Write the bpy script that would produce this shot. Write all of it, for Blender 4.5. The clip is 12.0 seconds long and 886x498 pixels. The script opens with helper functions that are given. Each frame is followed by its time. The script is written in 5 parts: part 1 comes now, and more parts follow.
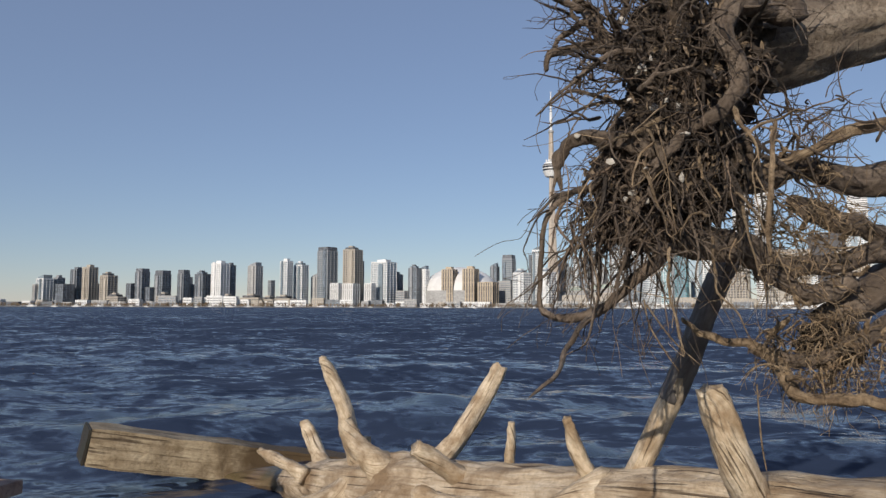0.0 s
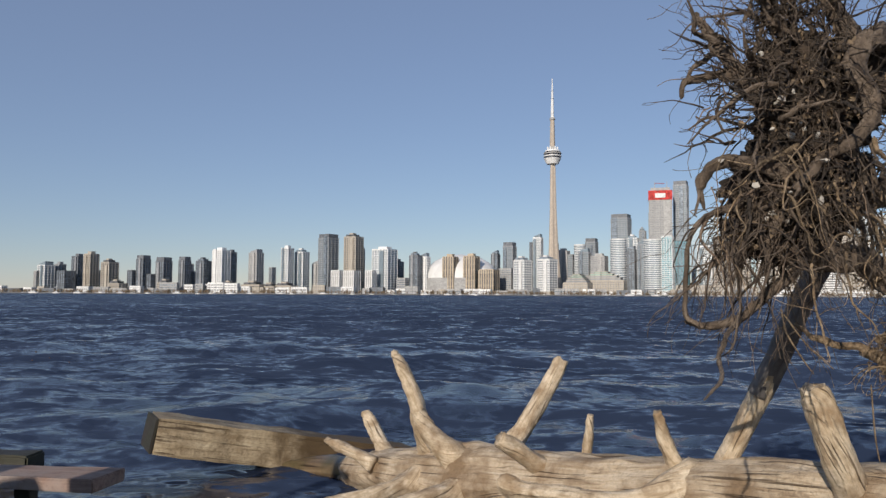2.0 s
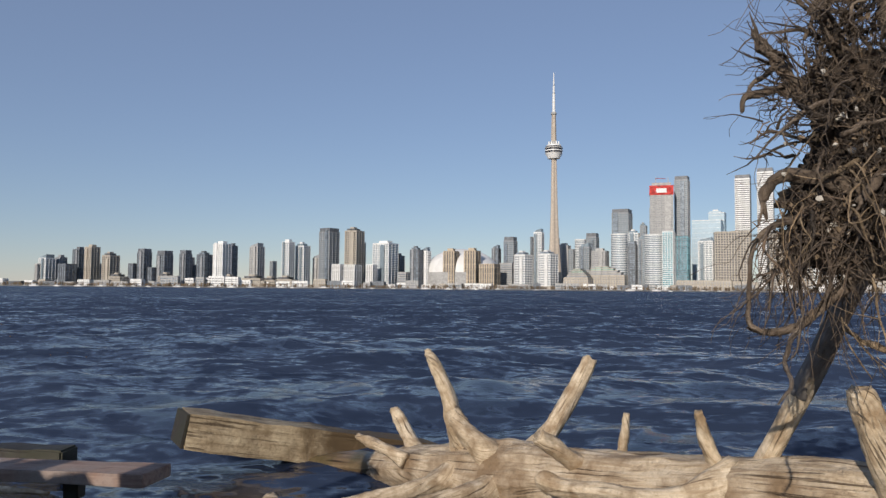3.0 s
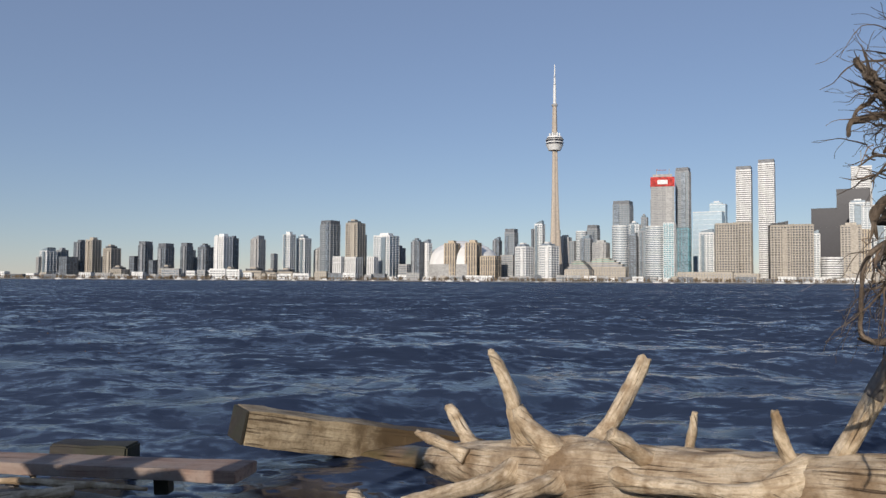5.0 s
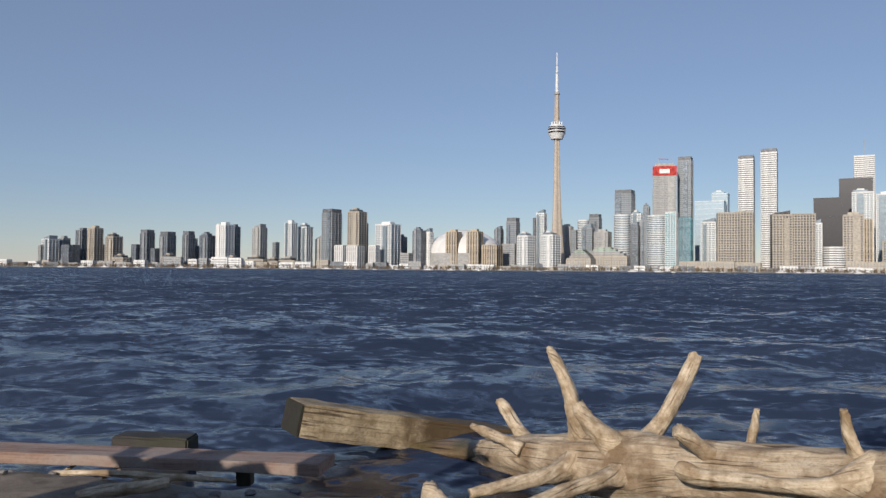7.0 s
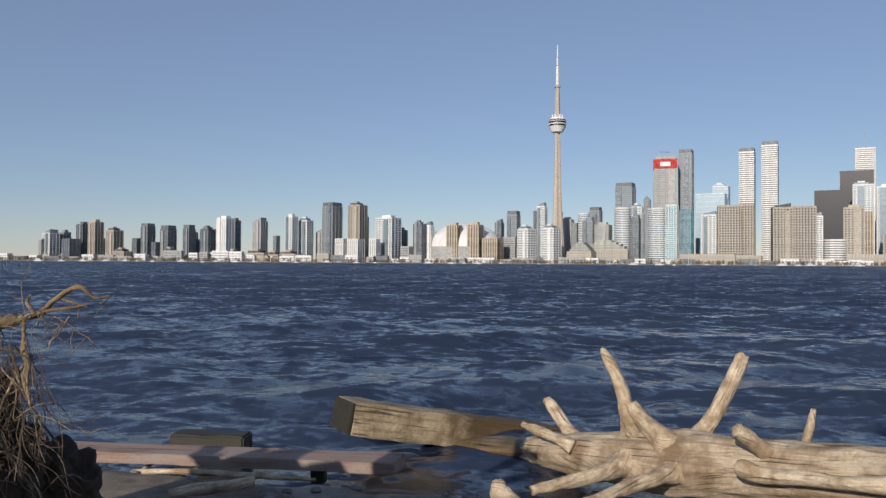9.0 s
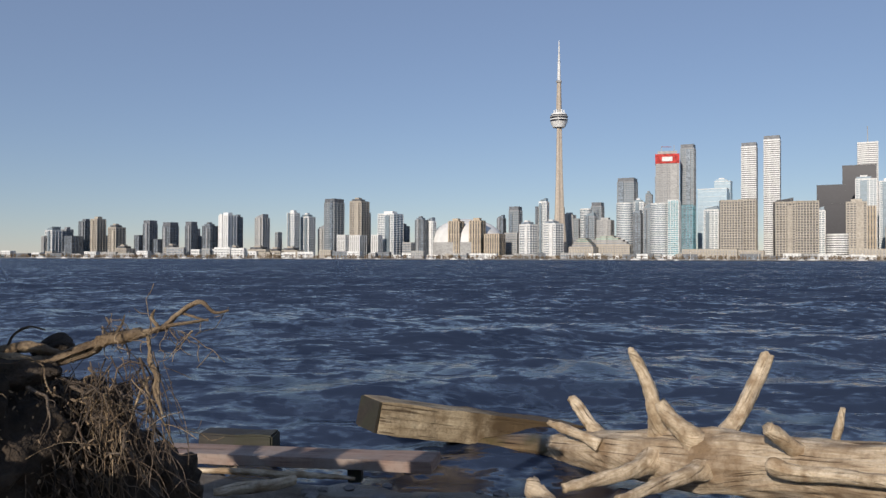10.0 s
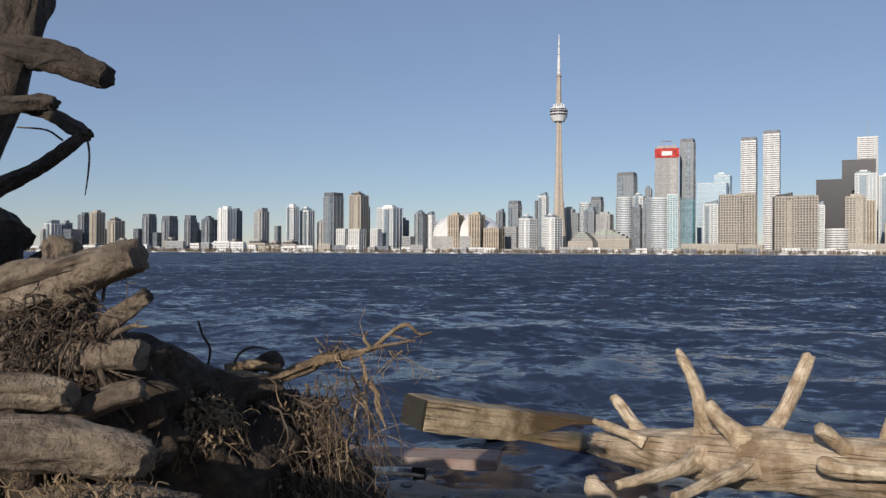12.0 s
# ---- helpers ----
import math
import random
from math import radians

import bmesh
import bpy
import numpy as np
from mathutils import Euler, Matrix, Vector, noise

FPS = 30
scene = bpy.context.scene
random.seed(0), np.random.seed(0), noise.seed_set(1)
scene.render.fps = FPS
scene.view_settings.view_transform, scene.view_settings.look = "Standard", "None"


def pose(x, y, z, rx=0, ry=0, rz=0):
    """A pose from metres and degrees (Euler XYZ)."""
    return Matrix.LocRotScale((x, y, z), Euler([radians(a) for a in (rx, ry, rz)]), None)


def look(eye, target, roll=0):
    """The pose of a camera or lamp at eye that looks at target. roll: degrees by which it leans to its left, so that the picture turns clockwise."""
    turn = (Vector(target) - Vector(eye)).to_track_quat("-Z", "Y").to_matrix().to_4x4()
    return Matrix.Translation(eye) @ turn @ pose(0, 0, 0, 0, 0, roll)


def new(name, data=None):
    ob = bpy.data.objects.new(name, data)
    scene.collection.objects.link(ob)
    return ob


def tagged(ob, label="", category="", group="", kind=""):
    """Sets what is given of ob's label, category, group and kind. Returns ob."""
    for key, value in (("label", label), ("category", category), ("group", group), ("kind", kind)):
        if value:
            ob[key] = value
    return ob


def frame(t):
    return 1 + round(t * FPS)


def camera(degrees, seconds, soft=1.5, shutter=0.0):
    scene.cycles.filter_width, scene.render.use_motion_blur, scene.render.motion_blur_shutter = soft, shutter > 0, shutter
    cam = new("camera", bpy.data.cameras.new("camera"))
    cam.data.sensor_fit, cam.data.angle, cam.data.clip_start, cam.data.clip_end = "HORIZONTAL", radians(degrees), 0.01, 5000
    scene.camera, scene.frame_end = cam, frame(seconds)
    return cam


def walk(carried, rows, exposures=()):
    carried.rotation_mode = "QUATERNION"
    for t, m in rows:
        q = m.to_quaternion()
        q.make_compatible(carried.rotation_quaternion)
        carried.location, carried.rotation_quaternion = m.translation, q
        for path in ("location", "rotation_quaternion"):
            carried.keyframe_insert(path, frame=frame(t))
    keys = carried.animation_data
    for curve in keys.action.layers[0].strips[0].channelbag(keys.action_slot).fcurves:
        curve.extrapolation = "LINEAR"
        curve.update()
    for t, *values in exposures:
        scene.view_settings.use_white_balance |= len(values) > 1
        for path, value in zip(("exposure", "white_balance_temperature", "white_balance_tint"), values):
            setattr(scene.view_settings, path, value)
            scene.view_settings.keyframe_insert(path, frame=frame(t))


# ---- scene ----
cam = camera(61.2, 12.0, soft=1.45)
PATH = [
    (0, (0.299, 0.068, 1.045), (0.092, 2.051, 1.201), 0.18),
    (0.5, (0.222, 0.021, 1.053), (0.015, 2.005, 1.201), 0.18),
    (1, (0.147, -0.022, 1.065), (-0.061, 1.962, 1.205), 0.18),
    (1.5, (0.071, -0.068, 1.076), (-0.139, 1.917, 1.206), 0.28),
    (2, (-0.005, -0.112, 1.088), (-0.214, 1.873, 1.21), 0.28),
    (2.5, (-0.078, -0.16, 1.1), (-0.29, 1.826, 1.211), 0.38),
    (3, (-0.156, -0.198, 1.114), (-0.367, 1.788, 1.221), 0.48),
    (3.5, (-0.232, -0.241, 1.125), (-0.444, 1.745, 1.228), 0.38),
    (5.5, (-0.53, -0.401, 1.176), (-0.744, 1.586, 1.254), 0.38),
    (6, (-0.604, -0.438, 1.187), (-0.821, 1.549, 1.257), 0.48),
    (6.5, (-0.678, -0.481, 1.199), (-0.895, 1.506, 1.265), 0.48),
    (7, (-0.753, -0.526, 1.218), (-0.97, 1.462, 1.274), 0.48),
    (9, (-1.047, -0.688, 1.276), (-1.265, 1.3, 1.314), 0.38),
    (9.5, (-1.123, -0.729, 1.289), (-1.343, 1.258, 1.321), 0.28),
    (10, (-1.193, -0.762, 1.305), (-1.416, 1.225, 1.332), 0.18),
    (10.5, (-1.266, -0.802, 1.317), (-1.487, 1.186, 1.341), 0.28),
    (11, (-1.337, -0.844, 1.335), (-1.56, 1.143, 1.352), 0.18),
    (11.5, (-1.411, -0.887, 1.35), (-1.634, 1.101, 1.362), 0.08),
    (12, (-1.488, -0.922, 1.36), (-1.709, 1.066, 1.371), 0.28),
]
walk(cam, [(t, look(eye, target, roll)) for t, eye, target, roll in PATH], [(0, -0.27, 6850, 13), (12, -0.27, 6850, 13)])

# ---- world, sun, exposure ----
SUN_FROM = Vector((-0.29, -0.87, 0.37)).normalized()
sky_world = bpy.data.worlds.new("sky")
scene.world = sky_world
sky_world.use_nodes = True
wn, wl = sky_world.node_tree.nodes, sky_world.node_tree.links
wn.clear()
sky_tex = wn.new("ShaderNodeTexSky")
sky_tex.sky_type = "NISHITA"
sky_tex.sun_disc = False
sky_tex.sun_elevation = math.asin(SUN_FROM.z)
sky_tex.sun_rotation = math.atan2(SUN_FROM.x, SUN_FROM.y)
sky_tex.air_density = 1.0
sky_tex.dust_density = 0.0
sky_tex.ozone_density = 3.5
sky_bg = wn.new("ShaderNodeBackground")
sky_bg.inputs["Strength"].default_value = 0.117
sky_out = wn.new("ShaderNodeOutputWorld")
haze = wn.new("ShaderNodeMix")
haze.data_type = "RGBA"
haze.inputs[0].default_value = 0.44
haze.inputs[7].default_value = (2.55, 3.25, 4.75, 1)
wl.new(sky_tex.outputs[0], haze.inputs[6])
balance = wn.new("ShaderNodeMix")
balance.data_type, balance.blend_type = "RGBA", "MULTIPLY"
balance.inputs[0].default_value = 1.0
balance.inputs[7].default_value = (0.98, 1.0, 1.05, 1)
wl.new(haze.outputs[2], balance.inputs[6])
wl.new(balance.outputs[2], sky_bg.inputs[0])
wl.new(sky_bg.outputs[0], sky_out.inputs[0])
sun_data = bpy.data.lights.new("sun", "SUN")
sun_data.energy = 4.8
sun_data.angle = radians(0.53)
sun_data.color = (1.0, 0.945, 0.86)
sun = new("sun", sun_data)
sun.matrix_world = look(SUN_FROM * 50, (0, 0, 0))


# ---- materials ----
def base_mat(name, rough=0.7, metal=0.0):
    m = bpy.data.materials.new(name)
    m.use_nodes = True
    b = m.node_tree.nodes["Principled BSDF"]
    b.inputs["Roughness"].default_value = rough
    b.inputs["Metallic"].default_value = metal
    return m, m.node_tree.nodes, m.node_tree.links, b


def ramp_of(nodes, stops):
    r = nodes.new("ShaderNodeValToRGB")
    els = r.color_ramp.elements
    while len(els) < len(stops):
        els.new(0.5)
    for e, (p, c) in zip(els, stops):
        e.position, e.color = p, (*c, 1)
    return r


def noise_node(nodes, links, vec, scale, detail=5, rough=0.6, dist=0.0):
    n = nodes.new("ShaderNodeTexNoise")
    n.inputs["Scale"].default_value = scale
    n.inputs["Detail"].default_value = detail
    n.inputs["Roughness"].default_value = rough
    n.inputs["Distortion"].default_value = dist
    if vec is not None:
        links.new(vec, n.inputs["Vector"])
    return n


def mapped(nodes, links, out, scale):
    m = nodes.new("ShaderNodeMapping")
    m.inputs["Scale"].default_value = scale
    links.new(out, m.inputs["Vector"])
    return m.outputs[0]


def mixed(nodes, links, fac, a, b, mode="MIX"):
    x = nodes.new("ShaderNodeMix")
    x.data_type, x.blend_type = "RGBA", mode
    for v, k in ((fac, 0), (a, 6), (b, 7)):
        if hasattr(v, "is_linked"):
            links.new(v, x.inputs[k])
        else:
            x.inputs[k].default_value = v if k == 0 else (*v, 1)
    return x.outputs[2]


def bumped(nodes, links, bsdf, height, strength, distance):
    b = nodes.new("ShaderNodeBump")
    b.inputs["Strength"].default_value = strength
    b.inputs["Distance"].default_value = distance
    links.new(height, b.inputs["Height"])
    links.new(b.outputs[0], bsdf.inputs["Normal"])
    return b


def wood(name, light, mid, dark, coord="UV", along=(55, 4, 1), stain=None, rough=0.8, bump=0.6, stain_scale=5.0, dist=0.004, speckle=55.0, speck_mix=0.35, island=0.0, checks=0.30):
    """Weathered wood: streaks along the grain, stains, small checks."""
    m, n, l, b = base_mat(name, rough)
    tc = n.new("ShaderNodeTexCoord")
    v = mapped(n, l, tc.outputs[coord], along)
    grain = noise_node(n, l, v, 1.0, 6, 0.65, 0.6)
    big = noise_node(n, l, tc.outputs["Object"], stain_scale, 4, 0.6)
    r1 = ramp_of(n, [(0.28, dark), (0.45, mid), (0.68, light)])
    l.new(grain.outputs[0], r1.inputs[0])
    r2 = ramp_of(n, [(0.42, (0, 0, 0)), (0.66, (1, 1, 1))])
    l.new(big.outputs[0], r2.inputs[0])
    col = mixed(n, l, r2.outputs[0], r1.outputs[0], stain or mid)
    crack = noise_node(n, l, mapped(n, l, tc.outputs[coord], tuple(s * (1.5 if s > 20 else 0.4) for s in along)), 1.0, 3, 0.5, 0.3)
    r3 = ramp_of(n, [(checks, (0.22, 0.18, 0.15)), (checks + 0.06, (1, 1, 1))])
    l.new(crack.outputs[0], r3.inputs[0])
    col = mixed(n, l, 0.85, col, r3.outputs[0], "MULTIPLY")
    speck = noise_node(n, l, tc.outputs["Object"], speckle, 5, 0.75)
    r4 = ramp_of(n, [(0.34, (0.42, 0.38, 0.34)), (0.52, (1, 1, 1)), (0.72, (1.0, 1.0, 1.0))])
    l.new(speck.outputs[0], r4.inputs[0])
    col = mixed(n, l, speck_mix, col, r4.outputs[0], "MULTIPLY")
    if island:
        geo = n.new("ShaderNodeNewGeometry")
        r5 = ramp_of(n, [(0.0, (1 - island,) * 3), (0.75, (1, 0.98, 0.96)), (1.0, (1 + island * 1.6, 1 + island * 1.5, 1 + island * 1.4))])
        l.new(geo.outputs["Random Per Island"], r5.inputs[0])
        col = mixed(n, l, 1.0, col, r5.outputs[0], "MULTIPLY")
    l.new(col, b.inputs["Base Color"])
    add = n.new("ShaderNodeMath")
    add.operation = "ADD"
    l.new(grain.outputs[0], add.inputs[0])
    l.new(r3.outputs[0], add.inputs[1])
    add2 = n.new("ShaderNodeMath")
    add2.operation = "MULTIPLY_ADD"
    l.new(speck.outputs[0], add2.inputs[0])
    add2.inputs[1].default_value = 2.5 * speck_mix
    l.new(add.outputs[0], add2.inputs[2])
    bumped(n, l, b, add2.outputs[0], bump, dist)
    return m


def mottled(name, a, c, scale, rough=0.8, metal=0.0, bump=0.3, dist=0.003, detail=6):
    m, n, l, b = base_mat(name, rough, metal)
    tc = n.new("ShaderNodeTexCoord")
    n1 = noise_node(n, l, tc.outputs["Object"], scale, detail, 0.65)
    n2 = noise_node(n, l, tc.outputs["Object"], scale * 0.13, 3, 0.5)
    r = ramp_of(n, [(0.3, a), (0.7, c)])
    l.new(n1.outputs[0], r.inputs[0])
    r2 = ramp_of(n, [(0.3, (0.72, 0.72, 0.72)), (0.65, (1, 1, 1))])
    l.new(n2.outputs[0], r2.inputs[0])
    l.new(mixed(n, l, 1.0, r.outputs[0], r2.outputs[0], "MULTIPLY"), b.inputs["Base Color"])
    if bump:
        bumped(n, l, b, n1.outputs[0], bump, dist)
    return m


def facade(name, a, rough=0.7, spread=0.12, metal=0.0, cell=(0.25, 0.25, 0.33)):
    """A far wall surface: paint or glass with cell to cell variation, each building a shade of its own."""
    m, n, l, b = base_mat(name, rough, metal)
    tc = n.new("ShaderNodeTexCoord")
    vor = n.new("ShaderNodeTexVoronoi")
    vor.inputs["Scale"].default_value = 1.0
    l.new(mapped(n, l, tc.outputs["Object"], cell), vor.inputs["Vector"])
    sep = n.new("ShaderNodeSeparateColor")
    l.new(vor.outputs["Color"], sep.inputs[0])
    lo, hi = [tuple(min(1, x * k) for x in a) for k in (1 - spread * 2.2, 1 + spread * 1.6)]
    r = ramp_of(n, [(0.1, lo), (0.9, hi)])
    l.new(sep.outputs[0], r.inputs[0])
    info = n.new("ShaderNodeObjectInfo")
    r2 = ramp_of(n, [(0.0, (0.9, 0.9, 0.9)), (1.0, (1, 1, 1))])
    l.new(info.outputs["Random"], r2.inputs[0])
    l.new(mixed(n, l, 1.0, r.outputs[0], r2.outputs[0], "MULTIPLY"), b.inputs["Base Color"])
    return m


M = {}
M["drift"] = wood("driftwood", (0.72, 0.61, 0.46), (0.53, 0.41, 0.275), (0.17, 0.11, 0.065), along=(60, 5, 1), stain=(0.26, 0.175, 0.10), bump=1.0, stain_scale=5, dist=0.010, checks=0.335, speck_mix=0.4)
M["stub"] = wood("driftwood_branch", (0.76, 0.65, 0.49), (0.57, 0.45, 0.305), (0.22, 0.145, 0.08), along=(70, 9, 1), stain=(0.31, 0.215, 0.125), bump=0.9, stain_scale=11, dist=0.006, checks=0.32, speck_mix=0.45)
M["wetlog"] = wood("wet_wood", (0.20, 0.14, 0.08), (0.12, 0.08, 0.045), (0.05, 0.032, 0.02), along=(45, 3.5, 1), stain=(0.07, 0.06, 0.025), rough=0.35)
M["wetblock"] = wood("wet_timber", (0.05, 0.038, 0.027), (0.025, 0.02, 0.014), (0.014, 0.011, 0.008), coord="Object", along=(3, 30, 38), stain=(0.03, 0.03, 0.015), rough=0.65)
M["beam"] = wood("timber_beam", (0.54, 0.44, 0.29), (0.40, 0.31, 0.19), (0.13, 0.09, 0.052), coord="Object", along=(3.0, 30, 38), stain=(0.20, 0.14, 0.075), stain_scale=4.5, bump=0.9, checks=0.35, speck_mix=0.6)
def wetted(m, start, end, colour):
    """Darkens a timber toward its wet end, along its own x, with an uneven border."""
    n, l = m.node_tree.nodes, m.node_tree.links
    b = n["Principled BSDF"]
    old = b.inputs["Base Color"].links[0].from_socket
    tc = n.new("ShaderNodeTexCoord")
    sep = n.new("ShaderNodeSeparateXYZ")
    l.new(tc.outputs["Object"], sep.inputs[0])
    ns = noise_node(n, l, tc.outputs["Object"], 4.5, 5, 0.65)
    ma = n.new("ShaderNodeMath")
    ma.operation = "MULTIPLY_ADD"
    l.new(ns.outputs[0], ma.inputs[0])
    ma.inputs[1].default_value = 1.3
    l.new(sep.outputs["X"], ma.inputs[2])
    mr = n.new("ShaderNodeMapRange")
    mr.inputs["From Min"].default_value, mr.inputs["From Max"].default_value = start + 0.65, end + 0.65
    l.new(ma.outputs[0], mr.inputs["Value"])
    l.new(mixed(n, l, mr.outputs[0], old, colour), b.inputs["Base Color"])


wetted(M["beam"], -0.36, 0.12, (0.10, 0.062, 0.026))
M["plank"] = wood("painted_plank", (0.36, 0.255, 0.20), (0.25, 0.155, 0.115), (0.09, 0.06, 0.05), coord="Object", along=(2.2, 34, 34), stain=(0.30, 0.24, 0.205), stain_scale=4.0, bump=0.9)
M["bark"] = wood("root_bark", (0.30, 0.235, 0.175), (0.155, 0.115, 0.082), (0.04, 0.03, 0.022), along=(42, 12, 1), stain=(0.11, 0.08, 0.055), bump=0.9, stain_scale=9, dist=0.006, speck_mix=0.95, speckle=75)
M["rootlet"] = wood("rootlet_bark", (0.20, 0.15, 0.11), (0.10, 0.073, 0.052), (0.045, 0.033, 0.024), along=(80, 14, 1), stain=(0.09, 0.065, 0.045), stain_scale=14, speck_mix=0.7, speckle=75, island=0.6)
M["paleroot"] = wood("stripped_root", (0.52, 0.40, 0.26), (0.36, 0.26, 0.155), (0.13, 0.085, 0.05), along=(60, 12, 1), stain=(0.17, 0.115, 0.065), stain_scale=22, speck_mix=0.8, speckle=80, bump=1.0, dist=0.006, island=0.4)
M["trunk"] = wood("trunk_bark", (0.47, 0.385, 0.285), (0.29, 0.225, 0.16), (0.07, 0.05, 0.034), along=(26, 10, 1), stain=(0.16, 0.12, 0.085), bump=1.0, stain_scale=7, dist=0.008, speck_mix=0.95, speckle=75)
# bark colour darkened to carry the shade on the stump's stem and long root
M["shadebark"] = wood("shade_dark_bark", (0.15, 0.115, 0.085), (0.08, 0.06, 0.044), (0.025, 0.019, 0.014), along=(42, 12, 1), stain=(0.05, 0.038, 0.028), bump=1.0, stain_scale=9, dist=0.008, speck_mix=0.95, speckle=75)
M["polebark"] = wood("smooth_grey_bark", (0.22, 0.20, 0.185), (0.14, 0.125, 0.115), (0.06, 0.05, 0.045), along=(30, 5, 1), stain=(0.10, 0.09, 0.08), bump=0.7, stain_scale=9, dist=0.004)
M["soil"] = mottled("soil", (0.018, 0.014, 0.010), (0.085, 0.06, 0.04), 45, 0.95, bump=1.0, dist=0.015)
M["chip"] = mottled("pale_stone", (0.34, 0.31, 0.26), (0.62, 0.58, 0.51), 70, 0.8)
M["litter"] = mottled("dry_litter", (0.09, 0.06, 0.035), (0.34, 0.25, 0.16), 25, 0.9, bump=0)
M["rust"] = mottled("rusty_iron", (0.05, 0.03, 0.02), (0.16, 0.08, 0.04), 90, 0.7, metal=0.4)
M["stone"] = mottled("shore_stone", (0.10, 0.095, 0.09), (0.30, 0.28, 0.26), 14, 0.75, bump=0.5, dist=0.01)


def sand_mat():
    m, n, l, b = base_mat("sand", 0.85)
    tc = n.new("ShaderNodeTexCoord")
    fine = noise_node(n, l, tc.outputs["Object"], 190, 3, 0.7)
    mid = noise_node(n, l, tc.outputs["Object"], 9, 5, 0.6)
    r = ramp_of(n, [(0.3, (0.13, 0.105, 0.08)), (0.7, (0.30, 0.25, 0.19))])
    l.new(fine.outputs[0], r.inputs[0])
    r2 = ramp_of(n, [(0.35, (0.5, 0.47, 0.44)), (0.6, (1, 1, 1))])
    l.new(mid.outputs[0], r2.inputs[0])
    col = mixed(n, l, 1.0, r.outputs[0], r2.outputs[0], "MULTIPLY")
    # wet by the water
    sep = n.new("ShaderNodeSeparateXYZ")
    l.new(tc.outputs["Object"], sep.inputs[0])
    wet = ramp_of(n, [(0.05, (1, 1, 1)), (0.27, (0, 0, 0))])
    l.new(sep.outputs["Z"], wet.inputs[0])
    col = mixed(n, l, wet.outputs[0], col, (0.045, 0.038, 0.028))
    l.new(col, b.inputs["Base Color"])
    rr = n.new("ShaderNodeMapRange")
    rr.inputs["To Min"].default_value, rr.inputs["To Max"].default_value = 0.88, 0.3
    l.new(wet.outputs[0], rr.inputs["Value"])
    l.new(rr.outputs[0], b.inputs["Roughness"])
    add = n.new("ShaderNodeMath")
    add.operation = "ADD"
    l.new(fine.outputs[0], add.inputs[0])
    l.new(mid.outputs[0], add.inputs[1])
    bumped(n, l, b, add.outputs[0], 0.6, 0.008)
    return m


def water_mat():
    m, n, l, b = base_mat("lake_water", 0.16)
    b.inputs["IOR"].default_value = 1.33
    tc = n.new("ShaderNodeTexCoord")
    murk = noise_node(n, l, mapped(n, l, tc.outputs["Object"], (0.25, 0.5, 1)), 1.0, 4, 0.6)
    r = ramp_of(n, [(0.35, (0.015, 0.024, 0.047)), (0.7, (0.029, 0.042, 0.073))])
    l.new(murk.outputs[0], r.inputs[0])
    l.new(r.outputs[0], b.inputs["Base Color"])
    # ripples: the normal leans by the noise's colour, the same near and far
    geo = n.new("ShaderNodeNewGeometry")
    tilt = n.new("ShaderNodeVectorMath")
    l.new(geo.outputs["Normal"], tilt.inputs[0])
    out_y = n.new("ShaderNodeSeparateXYZ")
    l.new(tc.outputs["Object"], out_y.inputs[0])
    steep = n.new("ShaderNodeMapRange")  # the waves stand steeper offshore than in the shallows
    steep.interpolation_type = "SMOOTHSTEP"
    for key, v in (("From Min", 0), ("From Max", 32), ("To Min", -0.05), ("To Max", -0.37)):
        steep.inputs[key].default_value = v
    l.new(out_y.outputs["Y"], steep.inputs["Value"])
    lean_y = n.new("ShaderNodeCombineXYZ")
    l.new(steep.outputs[0], lean_y.inputs["Y"])
    l.new(lean_y.outputs[0], tilt.inputs[1])
    lean = tilt.outputs[0]
    for scale, k in (((0.02, 0.05, 1), 0.3), ((0.1, 0.22, 1), 0.5), ((0.5, 0.9, 1), 0.8), ((1.5, 2.2, 1), 1.0), ((3.4, 4.6, 1), 1.35), ((8.0, 11, 1), 0.85)):
        t = noise_node(n, l, mapped(n, l, tc.outputs["Object"], scale), 1.0, 2, 0.5, 0.3)
        sub = n.new("ShaderNodeVectorMath")
        sub.operation = "SUBTRACT"
        l.new(t.outputs["Color"], sub.inputs[0])
        sub.inputs[1].default_value = (0.5, 0.5, 0.5)
        mul = n.new("ShaderNodeVectorMath")
        mul.operation = "MULTIPLY"
        l.new(sub.outputs[0], mul.inputs[0])
        mul.inputs[1].default_value = (k * 0.6, k, 0)
        add = n.new("ShaderNodeVectorMath")
        l.new(lean, add.inputs[0])
        l.new(mul.outputs[0], add.inputs[1])
        lean = add.outputs[0]
    nor = n.new("ShaderNodeVectorMath")
    nor.operation = "NORMALIZE"
    l.new(lean, nor.inputs[0])
    l.new(nor.outputs[0], b.inputs["Normal"])
    return m


M["sand"] = sand_mat()
M["water"] = water_mat()
M["tree"] = mottled("bare_trees", (0.10, 0.075, 0.05), (0.24, 0.18, 0.12), 0.35, 0.95, bump=0)
M["farland"] = mottled("city_ground", (0.12, 0.11, 0.09), (0.25, 0.23, 0.20), 0.02, 0.9, bump=0)
M["white"] = facade("white_cladding", (0.74, 0.74, 0.72), 0.6, 0.06)
M["cream"] = facade("cream_cladding", (0.43, 0.385, 0.32), 0.7, 0.08)
M["tan"] = facade("tan_concrete", (0.50, 0.415, 0.31), 0.8, 0.08)
M["concrete"] = facade("grey_concrete", (0.41, 0.405, 0.39), 0.8, 0.08)
M["midgrey"] = facade("grey_cladding", (0.29, 0.30, 0.31), 0.6, 0.1)
M["darkgrey"] = facade("dark_cladding", (0.15, 0.16, 0.175), 0.5, 0.15)
